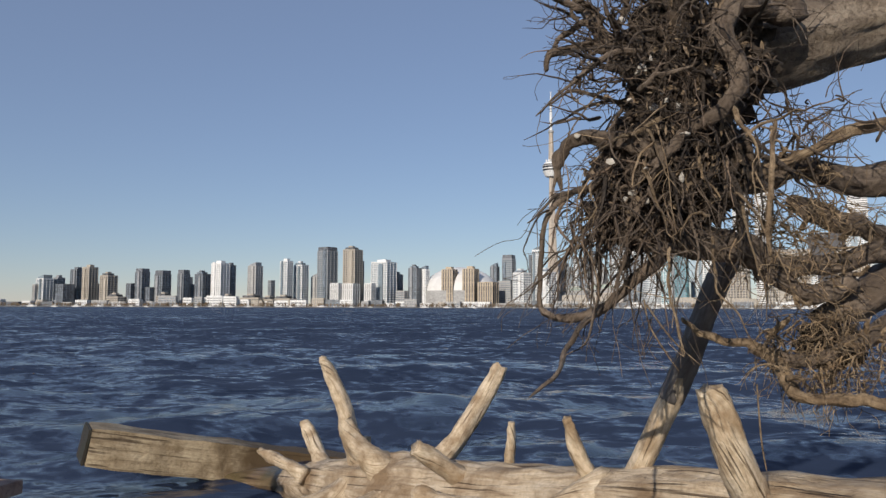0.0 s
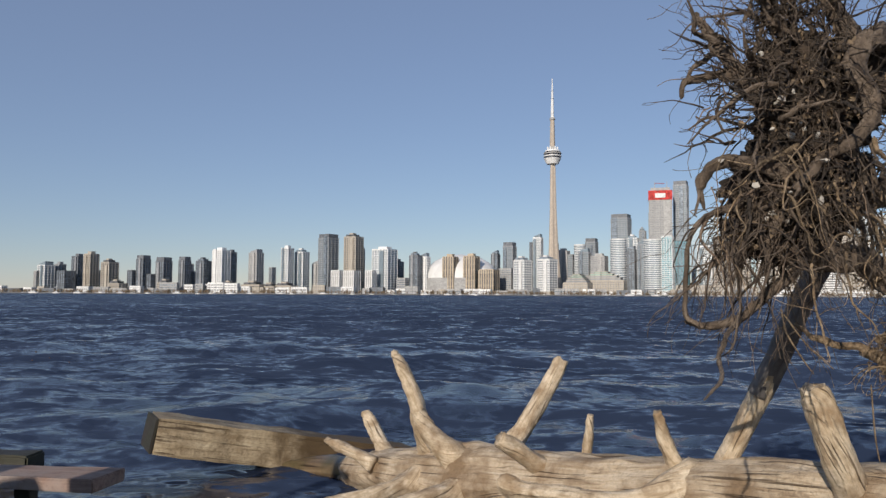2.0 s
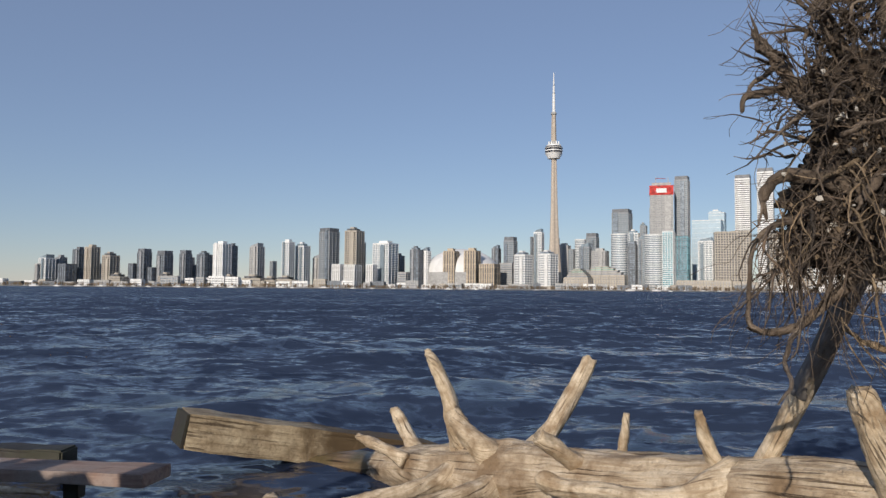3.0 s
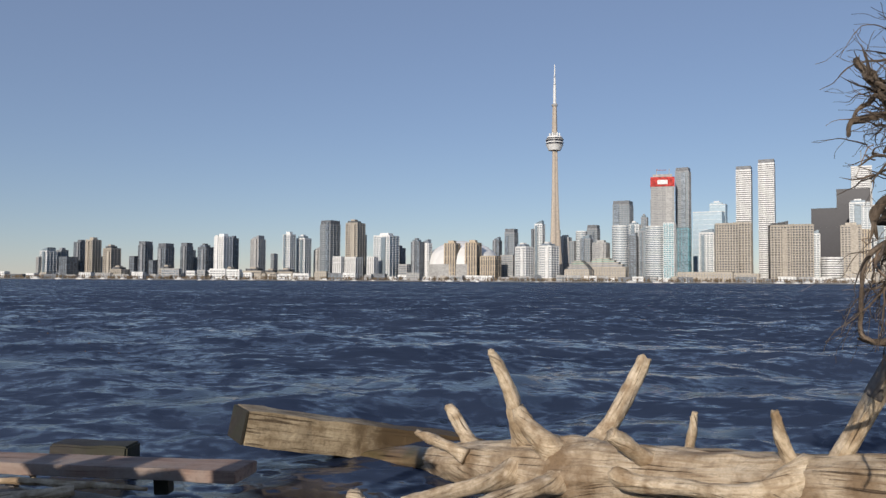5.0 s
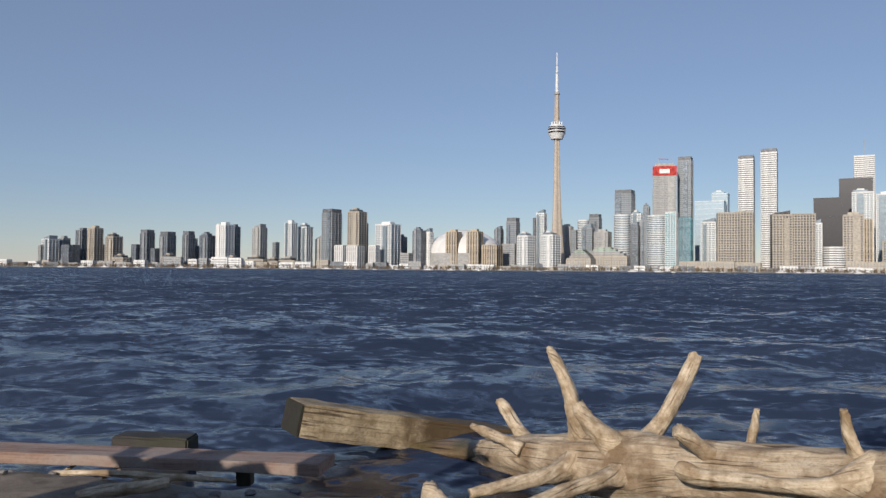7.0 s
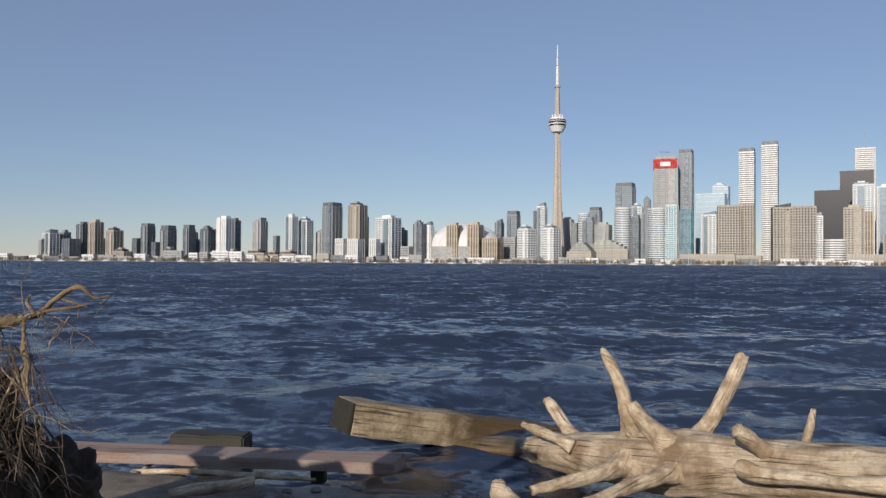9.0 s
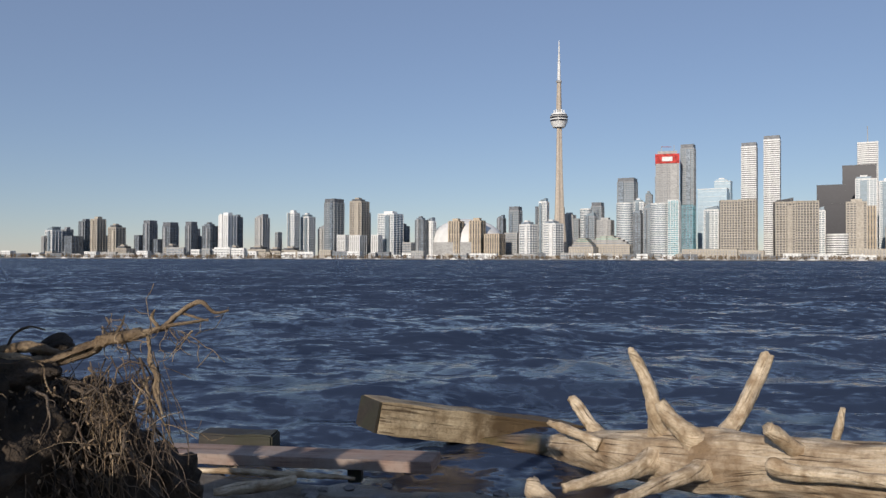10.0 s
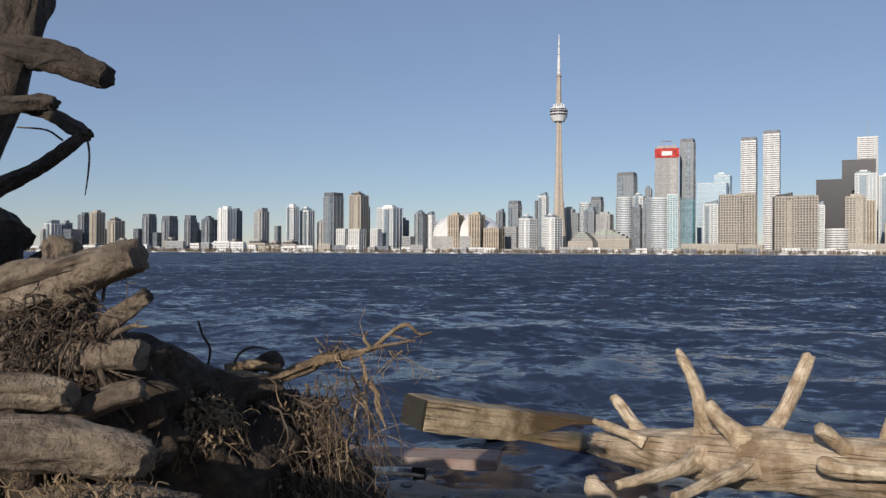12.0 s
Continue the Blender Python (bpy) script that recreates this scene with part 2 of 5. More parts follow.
M["black"] = facade("black_steel", (0.020, 0.020, 0.028), 0.35, 0.06)
M["glass"] = facade("facade_glass", (0.26, 0.315, 0.35), 0.25, 0.07, 0.3)
M["darkglass"] = facade("dark_facade_glass", (0.215, 0.25, 0.285), 0.3, 0.2, 0.2)
M["paleglass"] = facade("pale_facade_glass", (0.36, 0.46, 0.52), 0.3, 0.04, 0.3)
M["teal"] = facade("teal_facade_glass", (0.15, 0.34, 0.39), 0.3, 0.2, 0.3)
M["window"] = facade("window_glass", (0.10, 0.10, 0.105), 0.35, 0.3, 0.1)
M["red"] = facade("red_netting", (0.50, 0.05, 0.042), 0.85, 0.2)
M["shaft"] = facade("tower_concrete", (0.50, 0.425, 0.345), 0.85, 0.05)
M["roofmembrane"] = facade("dome_membrane", (0.78, 0.77, 0.74), 0.6, 0.03, cell=(0.05, 0.05, 0.05))
M["greenroof"] = facade("green_roof_glass", (0.26, 0.36, 0.31), 0.4, 0.2, 0.1)
M["boat"] = facade("boat_paint", (0.76, 0.76, 0.75), 0.4, 0.03)


# ---- mesh helpers ----
def mesh_ob(name, verts, faces, material, parent=None, label="", smooth=False, uvs=None):
    me = bpy.data.meshes.new(name)
    me.from_pydata([tuple(map(float, v)) for v in verts], [], faces)
    for mm in material if isinstance(material, (list, tuple)) else [material]:
        me.materials.append(mm)
    if smooth:
        me.polygons.foreach_set("use_smooth", [True] * len(me.polygons))
    if uvs is not None:
        lay = me.uv_layers.new(name="UVMap")
        idx = np.zeros(len(me.loops), dtype=np.int32)
        me.loops.foreach_get("vertex_index", idx)
        lay.data.foreach_set("uv", np.asarray(uvs, dtype=np.float32)[idx].ravel())
    me.update()
    ob = new(name, me)
    if parent is not None:
        ob.parent = parent
    if label:
        ob["label"] = label
    return ob


def empty(name, label, category, group="", kind="", at=(0, 0, 0)):
    e = new(name)
    e.location = at
    return tagged(e, label, category, group, kind)


def part(name, bm, material, parent, label="", smooth=False):
    me = bpy.data.meshes.new(name)
    bm.to_mesh(me)
    bm.free()
    me.materials.append(material)
    if smooth:
        me.polygons.foreach_set("use_smooth", [True] * len(me.polygons))
    ob = new(name, me)
    ob.parent = parent
    if label:
        ob["label"] = label
    return ob


def share(name, me, parent, loc, rot=0.0, scale=(1, 1, 1)):
    ob = new(name, me)
    ob.parent = parent
    ob.location, ob.rotation_euler, ob.scale = loc, (0, 0, rot), scale
    return ob


def spline(points, per=6):
    """Catmull-Rom through rows of x, y, z, radius."""
    p = np.array(points, float)
    p = np.vstack([2 * p[0] - p[1], p, 2 * p[-1] - p[-2]])
    out = []
    for i in range(1, len(p) - 2):
        a, b, c, d = p[i - 1 : i + 3]
        for s in np.linspace(0, 1, per, endpoint=False):
            out.append(0.5 * (2 * b + (c - a) * s + (2 * a - 5 * b + 4 * c - d) * s**2 + (3 * b - a - 3 * c + d) * s**3))
    out.append(p[-2])
    out = np.array(out)
    out[:, 3] = np.maximum(out[:, 3], 0.0006)
    return out


def tube_data(points, sides=10, per=6, rough=0.12, seed=0.0, cap="flat", wander=0.0, start=0, jag=0.45):
    """Verts, faces, uvs of a limb with an uneven round section. cap: flat (a sawn or broken end) or point."""
    c = spline(points, per)
    n = len(c)
    rng = random.Random(seed * 7919 + 13)
    if wander:
        for i in range(1, n):
            q = Vector(c[i, :3]) * 9 + Vector((seed * 3.1, 0, 0))
            c[i, :3] += (np.array(noise.noise_vector(q)) + 0.45 * np.array(noise.noise_vector(q * 3.3))) * wander
    tang = np.gradient(c[:, :3], axis=0)
    tang /= np.linalg.norm(tang, axis=1)[:, None] + 1e-9
    up = np.array([0.0, 0.0, 1.0]) if abs(tang[0, 2]) < 0.9 else np.array([0.0, 1.0, 0.0])
    verts, uvs, faces, length = [], [], [], 0.0
    for i in range(n):
        if i:
            length += np.linalg.norm(c[i, :3] - c[i - 1, :3])
        side = np.cross(tang[i], up)
        side /= np.linalg.norm(side) + 1e-9
        up = np.cross(side, tang[i])
        r = c[i, 3]
        for k in range(sides + 1):
            a = 2 * math.pi * (k % sides) / sides
            w = 1.0
            if rough:
                q = Vector((math.cos(a) * 1.3, math.sin(a) * 1.3, length / max(0.02, r * 3.0) * 0.5 + seed * 17))
                w += rough * (noise.noise(q) * 1.3 + 0.7 * noise.noise(q * 2.7) + 0.45 * noise.noise(q * 6.1))
                if sides >= 14:  # ridges of bark or grain along the limb
                    w += 0.3 * rough * noise.noise(Vector((math.cos(a) * 4.5, math.sin(a) * 4.5, length * 7 + seed * 3)))
            verts.append(c[i, :3] + (side * math.cos(a) + up * math.sin(a)) * r * w)
            uvs.append((r * 2 * math.pi * k / sides + seed, length))
    w = sides + 1
    if cap == "flat" and rough:
        for k in range(w):  # a broken, uneven end
            j = (n - 1) * w + k
            verts[j] = verts[j] + tang[-1] * c[-1, 3] * jag * noise.noise(Vector((math.cos(6.283 * (k % sides) / sides) * 1.7, math.sin(6.283 * (k % sides) / sides) * 1.7, seed * 5.7)))
    for i in range(n - 1):
        for k in range(sides):
            a = start + i * w + k
            faces.append((a, a + 1, a + w + 1, a + w))
    for ring, sign in ((0, -1), (n - 1, 1)):
        push = c[ring, 3] * (-0.05 if cap == "flat" else 1.4)
        verts.append(c[ring, :3] + tang[ring] * sign * push)
        uvs.append((seed, length if ring else 0))
        tip = start + len(verts) - 1
        for k in range(sides):
            a = start + ring * w + k
            faces.append((a, tip, a + 1) if ring == 0 else (a, a + 1, tip))
    return verts, faces, uvs


def limb(name, parent, material, points, sides=12, per=7, rough=0.12, seed=0.0, cap="flat", label="", wander=0.0):
    if name in ("root", "thick_root", "pale_root"):
        wander = wander or 0.9 * points[len(points) // 2][3]
    v, f, u = tube_data(points, sides, per, rough, seed, cap, min(wander, 0.016))
    return mesh_ob(name, v, f, material, parent, label, True, u)


def tubes(name, parent, material, many, sides=5, per=4, rough=0.1, label="", kind="", wander=0.0):
    """Many thin limbs joined into one mesh."""
    V, F, U = [], [], []
    for i, pts in enumerate(many):
        v, f, u = tube_data(pts, sides, per, rough, i * 0.37, "point", wander, len(V))
        V += v
        F += f
        U += u
    ob = mesh_ob(name, V, F, material, parent, label, True, U)
    if kind:
        ob["kind"] = kind
    return ob


def lump(name, parent, material, loc, size, seed, rough=0.35, subdiv=3, label="", freq=2.2):
    bm = bmesh.new()
    bmesh.ops.create_icosphere(bm, subdivisions=subdiv, radius=1.0)
    for v in bm.verts:
        d = v.co.normalized()
        k = 1 + rough * noise.noise(d * freq + Vector((seed, 0, 0))) + rough * 0.5 * noise.noise(d * freq * 2.7 + Vector((0, seed, 0)))
        v.co = Vector((d.x * size[0], d.y * size[1], d.z * size[2])) * k + Vector(loc)
    return part(name, bm, material, parent, label, smooth=subdiv > 2)


def box_bm(size, at=(0, 0, 0), bevel=0.0, jitter=0.0, seed=0):
    bm = bmesh.new()
    bmesh.ops.create_cube(bm, size=1.0, matrix=Matrix.Translation(at) @ Matrix.Diagonal((*size, 1)))
    if bevel:
        bmesh.ops.bevel(bm, geom=bm.edges[:], offset=bevel, segments=2, affect="EDGES")
    if jitter:
        for v in bm.verts:
            v.co += Vector(noise.noise_vector(v.co * 5 + Vector((seed, 0, 0)))) * jitter
    return bm


def timber(name, parent, material, a, b, width, height, bevel=0.006, cuts=14, jitter=0.006, seed=0, label="", roll=0.0, warp=0.0):
    """A squared timber from a to b (middles of its end faces), uneven and worn, its long side along its own x."""
    a, b = Vector(a), Vector(b)
    d = b - a
    bm = box_bm((d.length, width, height), bevel=bevel)
    long_edges = [e for e in bm.edges if abs((e.verts[0].co - e.verts[1].co).x) > d.length * 0.5]
    bmesh.ops.subdivide_edges(bm, edges=long_edges, cuts=cuts, use_grid_fill=True)
    for v in bm.verts:
        v.co += Vector(noise.noise_vector(v.co * 6 + Vector((seed * 5.3, 0, 0)))) * jitter
        v.co.z += warp * math.cos(v.co.x / d.length * math.pi)
    ob = part(name, bm, material, parent, label)
    rot = d.to_track_quat("X", "Z").to_matrix().to_4x4()
    ob.matrix_local = Matrix.Translation((a + b) / 2) @ rot @ pose(0, 0, 0, roll, 0, 0)
    return ob


# ---- ground, water ----
def shore_z(x, y):
    """Height of the beach and the lake bed: a sandy slope that dips under the water along the drift log."""
    line = 3.35 - 0.10 * (x + 1.2) if x < -1.0 else 3.33 - 0.62 * (x + 1.0)
    line = max(line, -3.0 + 0.2 * x) if x > 6 else line
    d = line - y
    z = 0.30 * d if d < 0.9 else 0.27 + 0.10 * min(d - 0.9, 4.0)
    if d < -2:
        z = -0.6 - 0.05 * min(-2 - d, 40)
    if y > 1600:
        z = -2.6 + min(1.0, (y - 1600) / 95) * 4.6
    if -6 < y < 6 and abs(x) < 6:
        q = Vector((x * 1.7, y * 1.7, 3))
        z += 0.045 * noise.noise(q) + 0.02 * noise.noise(q * 3.1) + 0.009 * noise.noise(q * 9)
    return z


def build_ground():
    near = np.linspace(-6, 6, 150)
    far = np.array([10, 20, 60, 200, 600, 1500, 3900.0])
    xs = np.concatenate([-far[::-1], near, far])
    ys = np.concatenate([[-900, -300, -80, -25, -10], np.linspace(-6, 6, 150), [9, 15, 30, 80, 250, 700, 1500, 1600, 1650, 1685, 1695, 1700, 1800, 2400, 4500]])
    verts = [(x, y, shore_z(x, y)) for y in ys for x in xs]
    w = len(xs)
    faces = [(j * w + i, j * w + i + 1, (j + 1) * w + i + 1, (j + 1) * w + i) for j in range(len(ys) - 1) for i in range(w - 1)]
    g = mesh_ob("ground", verts, faces, [M["sand"], M["farland"]], smooth=True)
    mids = [ys[f[0] // w] for f in faces]
    g.data.polygons.foreach_set("material_index", [1 if y > 1600 else 0 for y in mids])
    tagged(g, "sandy shore sloping into the lake, wet at the edge", "ground", kind="structure")


def build_water():
    rng = random.Random(4)
    comps = []
    for i in range(28):
        lam = 0.16 * 1.17**i
        ang = rng.gauss(0, 0.62) - 0.12
        amp = (0.0085 * lam**0.85) * (0.8 if lam < 0.9 else 1.0) if lam < 3 else 0.0085 * 3**0.85 * (3 / lam) ** 0.6
        comps.append((2 * math.pi / lam, math.sin(ang), math.cos(ang), amp, rng.random() * 6.28, lam))
    cols = 420
    ys = [-60, -25, -10, -4, -1, 0.4, 1.2]
    while ys[-1] < 1720:
        ys.append(ys[-1] + 0.016 + 0.0095 * max(0, ys[-1] - 1.5))
    ys = np.array(ys)
    us = np.linspace(-1, 1, cols)
    Y = np.repeat(ys[:, None], cols, 1)
    us = us * (1 + 9 * np.clip(np.abs(us) - 0.94, 0, 1) / 0.06)
    half = 3.5 + 0.92 * np.maximum(Y, 0.5)
    X = us[None, :] * half - 0.3
    Z = np.zeros_like(X)
    step = np.maximum(half * 2 / cols * 0.55, (0.016 + 0.0095 * Y))
    for k, sx, sy, amp, ph, lam in comps:
        fade = np.clip((lam / step - 2.5) / 3.0, 0, 1)
        s = np.sin(k * (X * sx + Y * sy) + ph)
        Z += amp * fade * (s + 0.35 * (0.5 - 0.5 * np.cos(2 * (k * (X * sx + Y * sy) + ph))) - 0.1)
    calm = np.clip((Y - 2.6) / 2.6, 0.25, 1)
    Z = Z * calm
    verts = np.stack([X, Y, Z], -1).reshape(-1, 3)
    n = len(ys)
    faces = [(j * cols + i, j * cols + i + 1, (j + 1) * cols + i + 1, (j + 1) * cols + i) for j in range(n - 1) for i in range(cols - 1)]
    w = mesh_ob("water", verts, faces, M["water"], smooth=True)
    tagged(w, "dark blue choppy lake water with small waves", "water", kind="structure")


build_ground()
build_water()


# ---- skyline ----
GRID_TURN = radians(-22)
box_cache = {}


def prism(name, w, d, h, material, sides=4):
    """A shared prism: a box, or a round plan for sides > 4; base at 0."""
    key = (name, round(w, 1), round(d, 1), round(h, 2), material.name, sides)
    if key not in box_cache:
        if sides == 4:
            ring = [(-w / 2, -d / 2), (w / 2, -d / 2), (w / 2, d / 2), (-w / 2, d / 2)]
        else:
            ring = [(w / 2 * math.cos(2 * math.pi * i / sides), d / 2 * math.sin(2 * math.pi * i / sides)) for i in range(sides)]
        n = len(ring)
        verts = [(x, y, 0) for x, y in ring] + [(x, y, h) for x, y in ring]
        faces = [(i, (i + 1) % n, n + (i + 1) % n, n + i) for i in range(n)] + [tuple(range(n))[::-1], tuple(range(n, 2 * n))]
        me = bpy.data.meshes.new(name)
        me.from_pydata(verts, [], faces)
        me.materials.append(material)
        box_cache[key] = me
    return box_cache[key]


LOOKS = {
    # body, band, storey pitch, band share, width of a bay, words
    "bands": ("window", "white", 5.2, 0.62, 0, "white apartment tower with balcony bands"),
    "grid": ("window", "cream", 5.8, 0.36, 6.2, "beige apartment block with a grid of windows"),
    "whitegrid": ("darkglass", "white", 5.4, 0.5, 7, "white apartment block with stacked balconies"),
    "tan": ("window", "tan", 12.0, 0.1, 6.5, "tan concrete tower with vertical ribs"),
    "cream": ("window", "cream", 5.4, 0.45, 7, "cream apartment tower with pale piers"),
    "white": ("midgrey", "white", 4.6, 0.55, 7, "pale tower with white cladding"),
    "concrete": ("midgrey", "concrete", 4.4, 0.45, 6, "grey concrete apartment tower block"),
    "glass": ("glass", "midgrey", 5.2, 0.40, 7, "blue grey glass tower in the city"),
    "lightglass": ("glass", "white", 4.2, 0.42, 8, "pale glass tower with grey floor bands"),
    "darkglass": ("darkglass", "darkgrey", 4.6, 0.22, 7, "dark glass apartment tower on the shore"),
    "pale": ("paleglass", "white", 12.0, 0.06, 0, "pale glass office slab tower"),
    "teal": ("teal", "white", 4.4, 0.3, 6, "turquoise glass tower with white floor lines"),
    "tealdark": ("darkglass", "teal", 4.6, 0.3, 8, "dark teal glass tower, flat roof"),
    "black": ("black", "black", 70.0, 0.02, 0, "black steel office tower, flat-topped"),
    "low": ("midgrey", "cream", 4.5, 0.5, 6, "low cream waterfront building"),
    "lowgrey": ("darkglass", "concrete", 5.0, 0.5, 7, "low grey waterfront building"),
    "silo": ("concrete", "white", 60.0, 0.03, 6.0, "pale concrete grain silo with rounded ribs"),
    "terrace": ("window", "cream", 4.4, 0.6, 7, "stepped cream terrace apartments by the water"),
    "lowwhite": ("midgrey", "white", 5.0, 0.65, 9, "low white harbour shed on the quay"),
    "lowdark": ("darkglass", "darkgrey", 6.0, 0.35, 9, "dark low warehouse by the water"),
}


def tower_block(x, y, w, h, style, crown="", sides=4, d=None, turn=GRID_TURN):
    """A far building: glazed body, a floor band for every second storey, piers, a parapet roof and plant room."""
    body, band, pitch, share_of, bay, words = LOOKS[style]
    d = d or min(max(w * 0.8, 14), 45)
    chance = random.Random(int(x * 7 + h * 3))
    if sides == 4:
        k = math.cos(turn) + abs(math.sin(turn)) * d / w
        w, d = w / k, d
    b = empty("building", words, "building", "city skyline", at=(x, y, 2.0))
    b.rotation_euler = (0, 0, turn)
    share("wall", prism("wall", w, d, h, M[body], sides), b, (0, 0, 0))
    n = max(2, int(h / pitch))
    slab = prism("floor_band", w + 1.0, d + 1.0, pitch * share_of, M[band], sides)
    for i in range(n):
        share("floor_band", slab, b, (0, 0, (i + 0.5) * h / n))
    if bay and sides == 4:
        piers = max(2, round(w / bay))
        pw = w / piers * (0.55 if style in ("tan", "low") else 0.37 if style in ("white", "cream", "grid", "silo") else 0.16)
        pm = prism("pier", pw, 0.9, h, M[band])
        for i in range(piers + 1):
            share("pier", pm, b, (-w / 2 + w * i / piers, -d / 2 - 0.55, 0))
        ps = prism("pier", 0.9, pw, h, M[band])
        for i in range(4):
            share("pier", ps, b, (w / 2 + 0.55, -d / 2 + d * i / 3, 0))
    if sides == 4 and h > 65 and w > 14 and style in ("lightglass", "darkglass", "glass", "whitegrid", "cream", "concrete", "white"):
        # a lift core or stack of rooms that stands out of the front and over the roof
        cw = w * chance.uniform(0.2, 0.34)
        cx = chance.choice((-1, 1)) * w * chance.uniform(0.1, 0.28)
        tone = M[{"darkglass": "midgrey", "glass": "darkglass", "lightglass": "glass"}.get(style, band)]
        share("lift_core", prism("lift_core", cw, 4.0, h + chance.uniform(-9, 5), tone), b, (cx, -d / 2 - 1.8, 0))
        if not crown:
            crown = chance.choice(("plant", "slope", "step", "slope"))
    share("roof", prism("roof", w + 1.2, d + 1.2, 1.6, M[band], sides), b, (0, 0, h))
    if crown == "plant":
        share("plant_room", prism("plant_room", w * 0.55, d * 0.5, 6, M[band], sides), b, (0, 0, h + 1.6))
    elif crown == "dark":
        share("plant_room", prism("plant_room", w * 0.98, d * 0.96, 9, M["darkgrey"], sides), b, (0, 0, h + 1.6))
    elif crown == "step":
        share("plant_room", prism("plant_room", w * 0.7, d * 0.7, 5, M[body], sides), b, (-w * 0.1, 0, h + 1.6))
        share("plant_room", prism("plant_room", w * 0.35, d * 0.4, 9, M[band], sides), b, (-w * 0.1, 0, h + 1.6))
    elif crown == "slope":
        key = ("slope", round(w, 1), round(d, 1), body)
        if key not in box_cache:
            me = bpy.data.meshes.new("roof_screen")
            a, c, lo, hi = w * 0.42, d * 0.42, 3.0, 9.0
            me.from_pydata([(-a, -c, 0), (a, -c, 0), (a, c, 0), (-a, c, 0), (-a, -c, lo), (a, -c, hi), (a, c, hi), (-a, c, lo)], [],
                           [(0, 1, 5, 4), (1, 2, 6, 5), (2, 3, 7, 6), (3, 0, 4, 7), (4, 5, 6, 7), (3, 2, 1, 0)])
            me.materials.append(M[body])
            box_cache[key] = me
        share("roof_screen", box_cache[key], b, (0, 0, h + 1.6))
    elif crown == "terrace":
        for k, (f, up) in enumerate(((0.86, 5.0), (0.7, 5.0), (0.5, 5.0), (0.3, 4.0))):
            share("upper_storey", prism("upper_storey", w * f, d * 0.7, up - 1, M["greenroof" if k > 1 else body], sides), b, (0, 0, h + 1.6 + 5 * k))
            share("floor_band", prism("floor_band", w * f + 1, d * 0.7 + 1, 1.6, M[band], sides), b, (0, 0, h + 1.6 + 5 * k + up - 1))
    elif crown == "net":
        share("safety_net", prism("safety_net", w + 3, d + 3, 24, M["red"]), b, (0, 0, h + 1.6))
        share("net_sign", prism("net_sign", w * 0.45, 0.6, 11, M["white"]), b, (0, -d / 2 - 2.2, h + 7))
        share("core", prism("core", w * 0.85, d * 0.6, 9, M["concrete"]), b, (0, 0, h + 25))
        for dx in (-0.25, 0.3):
            share("crane_mast", prism("crane_mast", 1.6, 1.6, 20, M["midgrey"]), b, (dx * w, 0, h + 30))
        share("crane_jib", prism("crane_jib", 26, 1.2, 1.2, M["red"]), b, (-2, 0, h + 46), radians(20))
    elif crown == "mast":
        share("mast", prism("mast", 2.0, 2.0, 45, M["midgrey"]), b, (0, 0, h + 1.6))
    return b


tower_block(-1233, 1800, 12, 54, "concrete")
tower_block(-1217, 1810, 34, 69, "lightglass")
tower_block(-1205, 1850, 24, 73, "glass")
tower_block(-1156, 1800, 37, 54, "darkglass")
tower_block(-1153, 1850, 30, 94, "darkglass", crown="plant")
tower_block(-1107, 1830, 31, 99, "cream", crown="plant")
tower_block(-1098, 1850, 11, 57, "glass")
tower_block(-1050, 1820, 35, 77, "cream", crown="step")
tower_block(-978, 1800, 20, 56, "lowdark")
tower_block(-949, 1800, 29, 84, "darkglass", crown="dark")
tower_block(-923, 1790, 18, 46, "darkglass")
tower_block(-895, 1800, 33, 79, "darkglass", crown="dark")
tower_block(-845, 1810, 25, 81, "darkglass", crown="dark")
tower_block(-848, 1850, 9, 74, "concrete")
tower_block(-791, 1800, 32, 79, "darkglass", crown="step")
tower_block(-835, 1850, 15, 55, "glass")
tower_block(-745, 1800, 37, 106, "white", crown="plant")
tower_block(-730, 1830, 19, 103, "darkglass", crown="plant")
tower_block(-663, 1820, 31, 100, "concrete")
tower_block(-631, 1850, 12, 65, "glass")
tower_block(-576, 1800, 26, 111, "lightglass", crown="plant")
tower_block(-548, 1830, 31, 103, "lightglass")
tower_block(-516, 1860, 24, 74, "concrete")
tower_block(-478, 1820, 43, 137, "glass", crown="dark", turn=radians(-30))
tower_block(-414, 1820, 41, 140, "cream", crown="step")
tower_block(-404, 1860, 15, 114, "darkglass")
tower_block(-438, 1760, 28, 55, "silo")
tower_block(-405, 1765, 36, 54, "silo")
tower_block(-358, 1760, 22, 55, "silo")
for tx, tw, th in ((-640, 60, 20), (-598, 44, 16), (-560, 52, 18), (-985, 46, 22), (-860, 40, 24), (-700, 38, 20)):
    tower_block(tx, 1745, tw, th, "terrace", d=26, crown="step")
tower_block(-334, 1810, 55, 108, "lightglass", crown="plant")
tower_block(-309, 1850, 27, 80, "darkglass", crown="plant")
tower_block(-286, 1800, 28, 38, "lowgrey")
tower_block(-257, 1810, 28, 93, "darkglass")
tower_block(-236, 1825, 22, 91, "whitegrid")
tower_block(-170, 1790, 33, 89, "tan", crown="plant")
tower_block(-119, 1785, 34, 90, "tan", crown="plant")
tower_block(-77, 1780, 44, 58, "tan")
tower_block(-68, 1960, 21, 105, "darkglass")
tower_block(-31, 1950, 32, 125, "glass", crown="dark")
tower_block(2, 1770, 37, 80, "whitegrid", crown="step", turn=radians(-35))
tower_block(-35, 1850, 39, 63, "lowgrey")
tower_block(43, 1990, 25, 150, "lightglass")
tower_block(26, 1990, 9, 137, "darkglass")
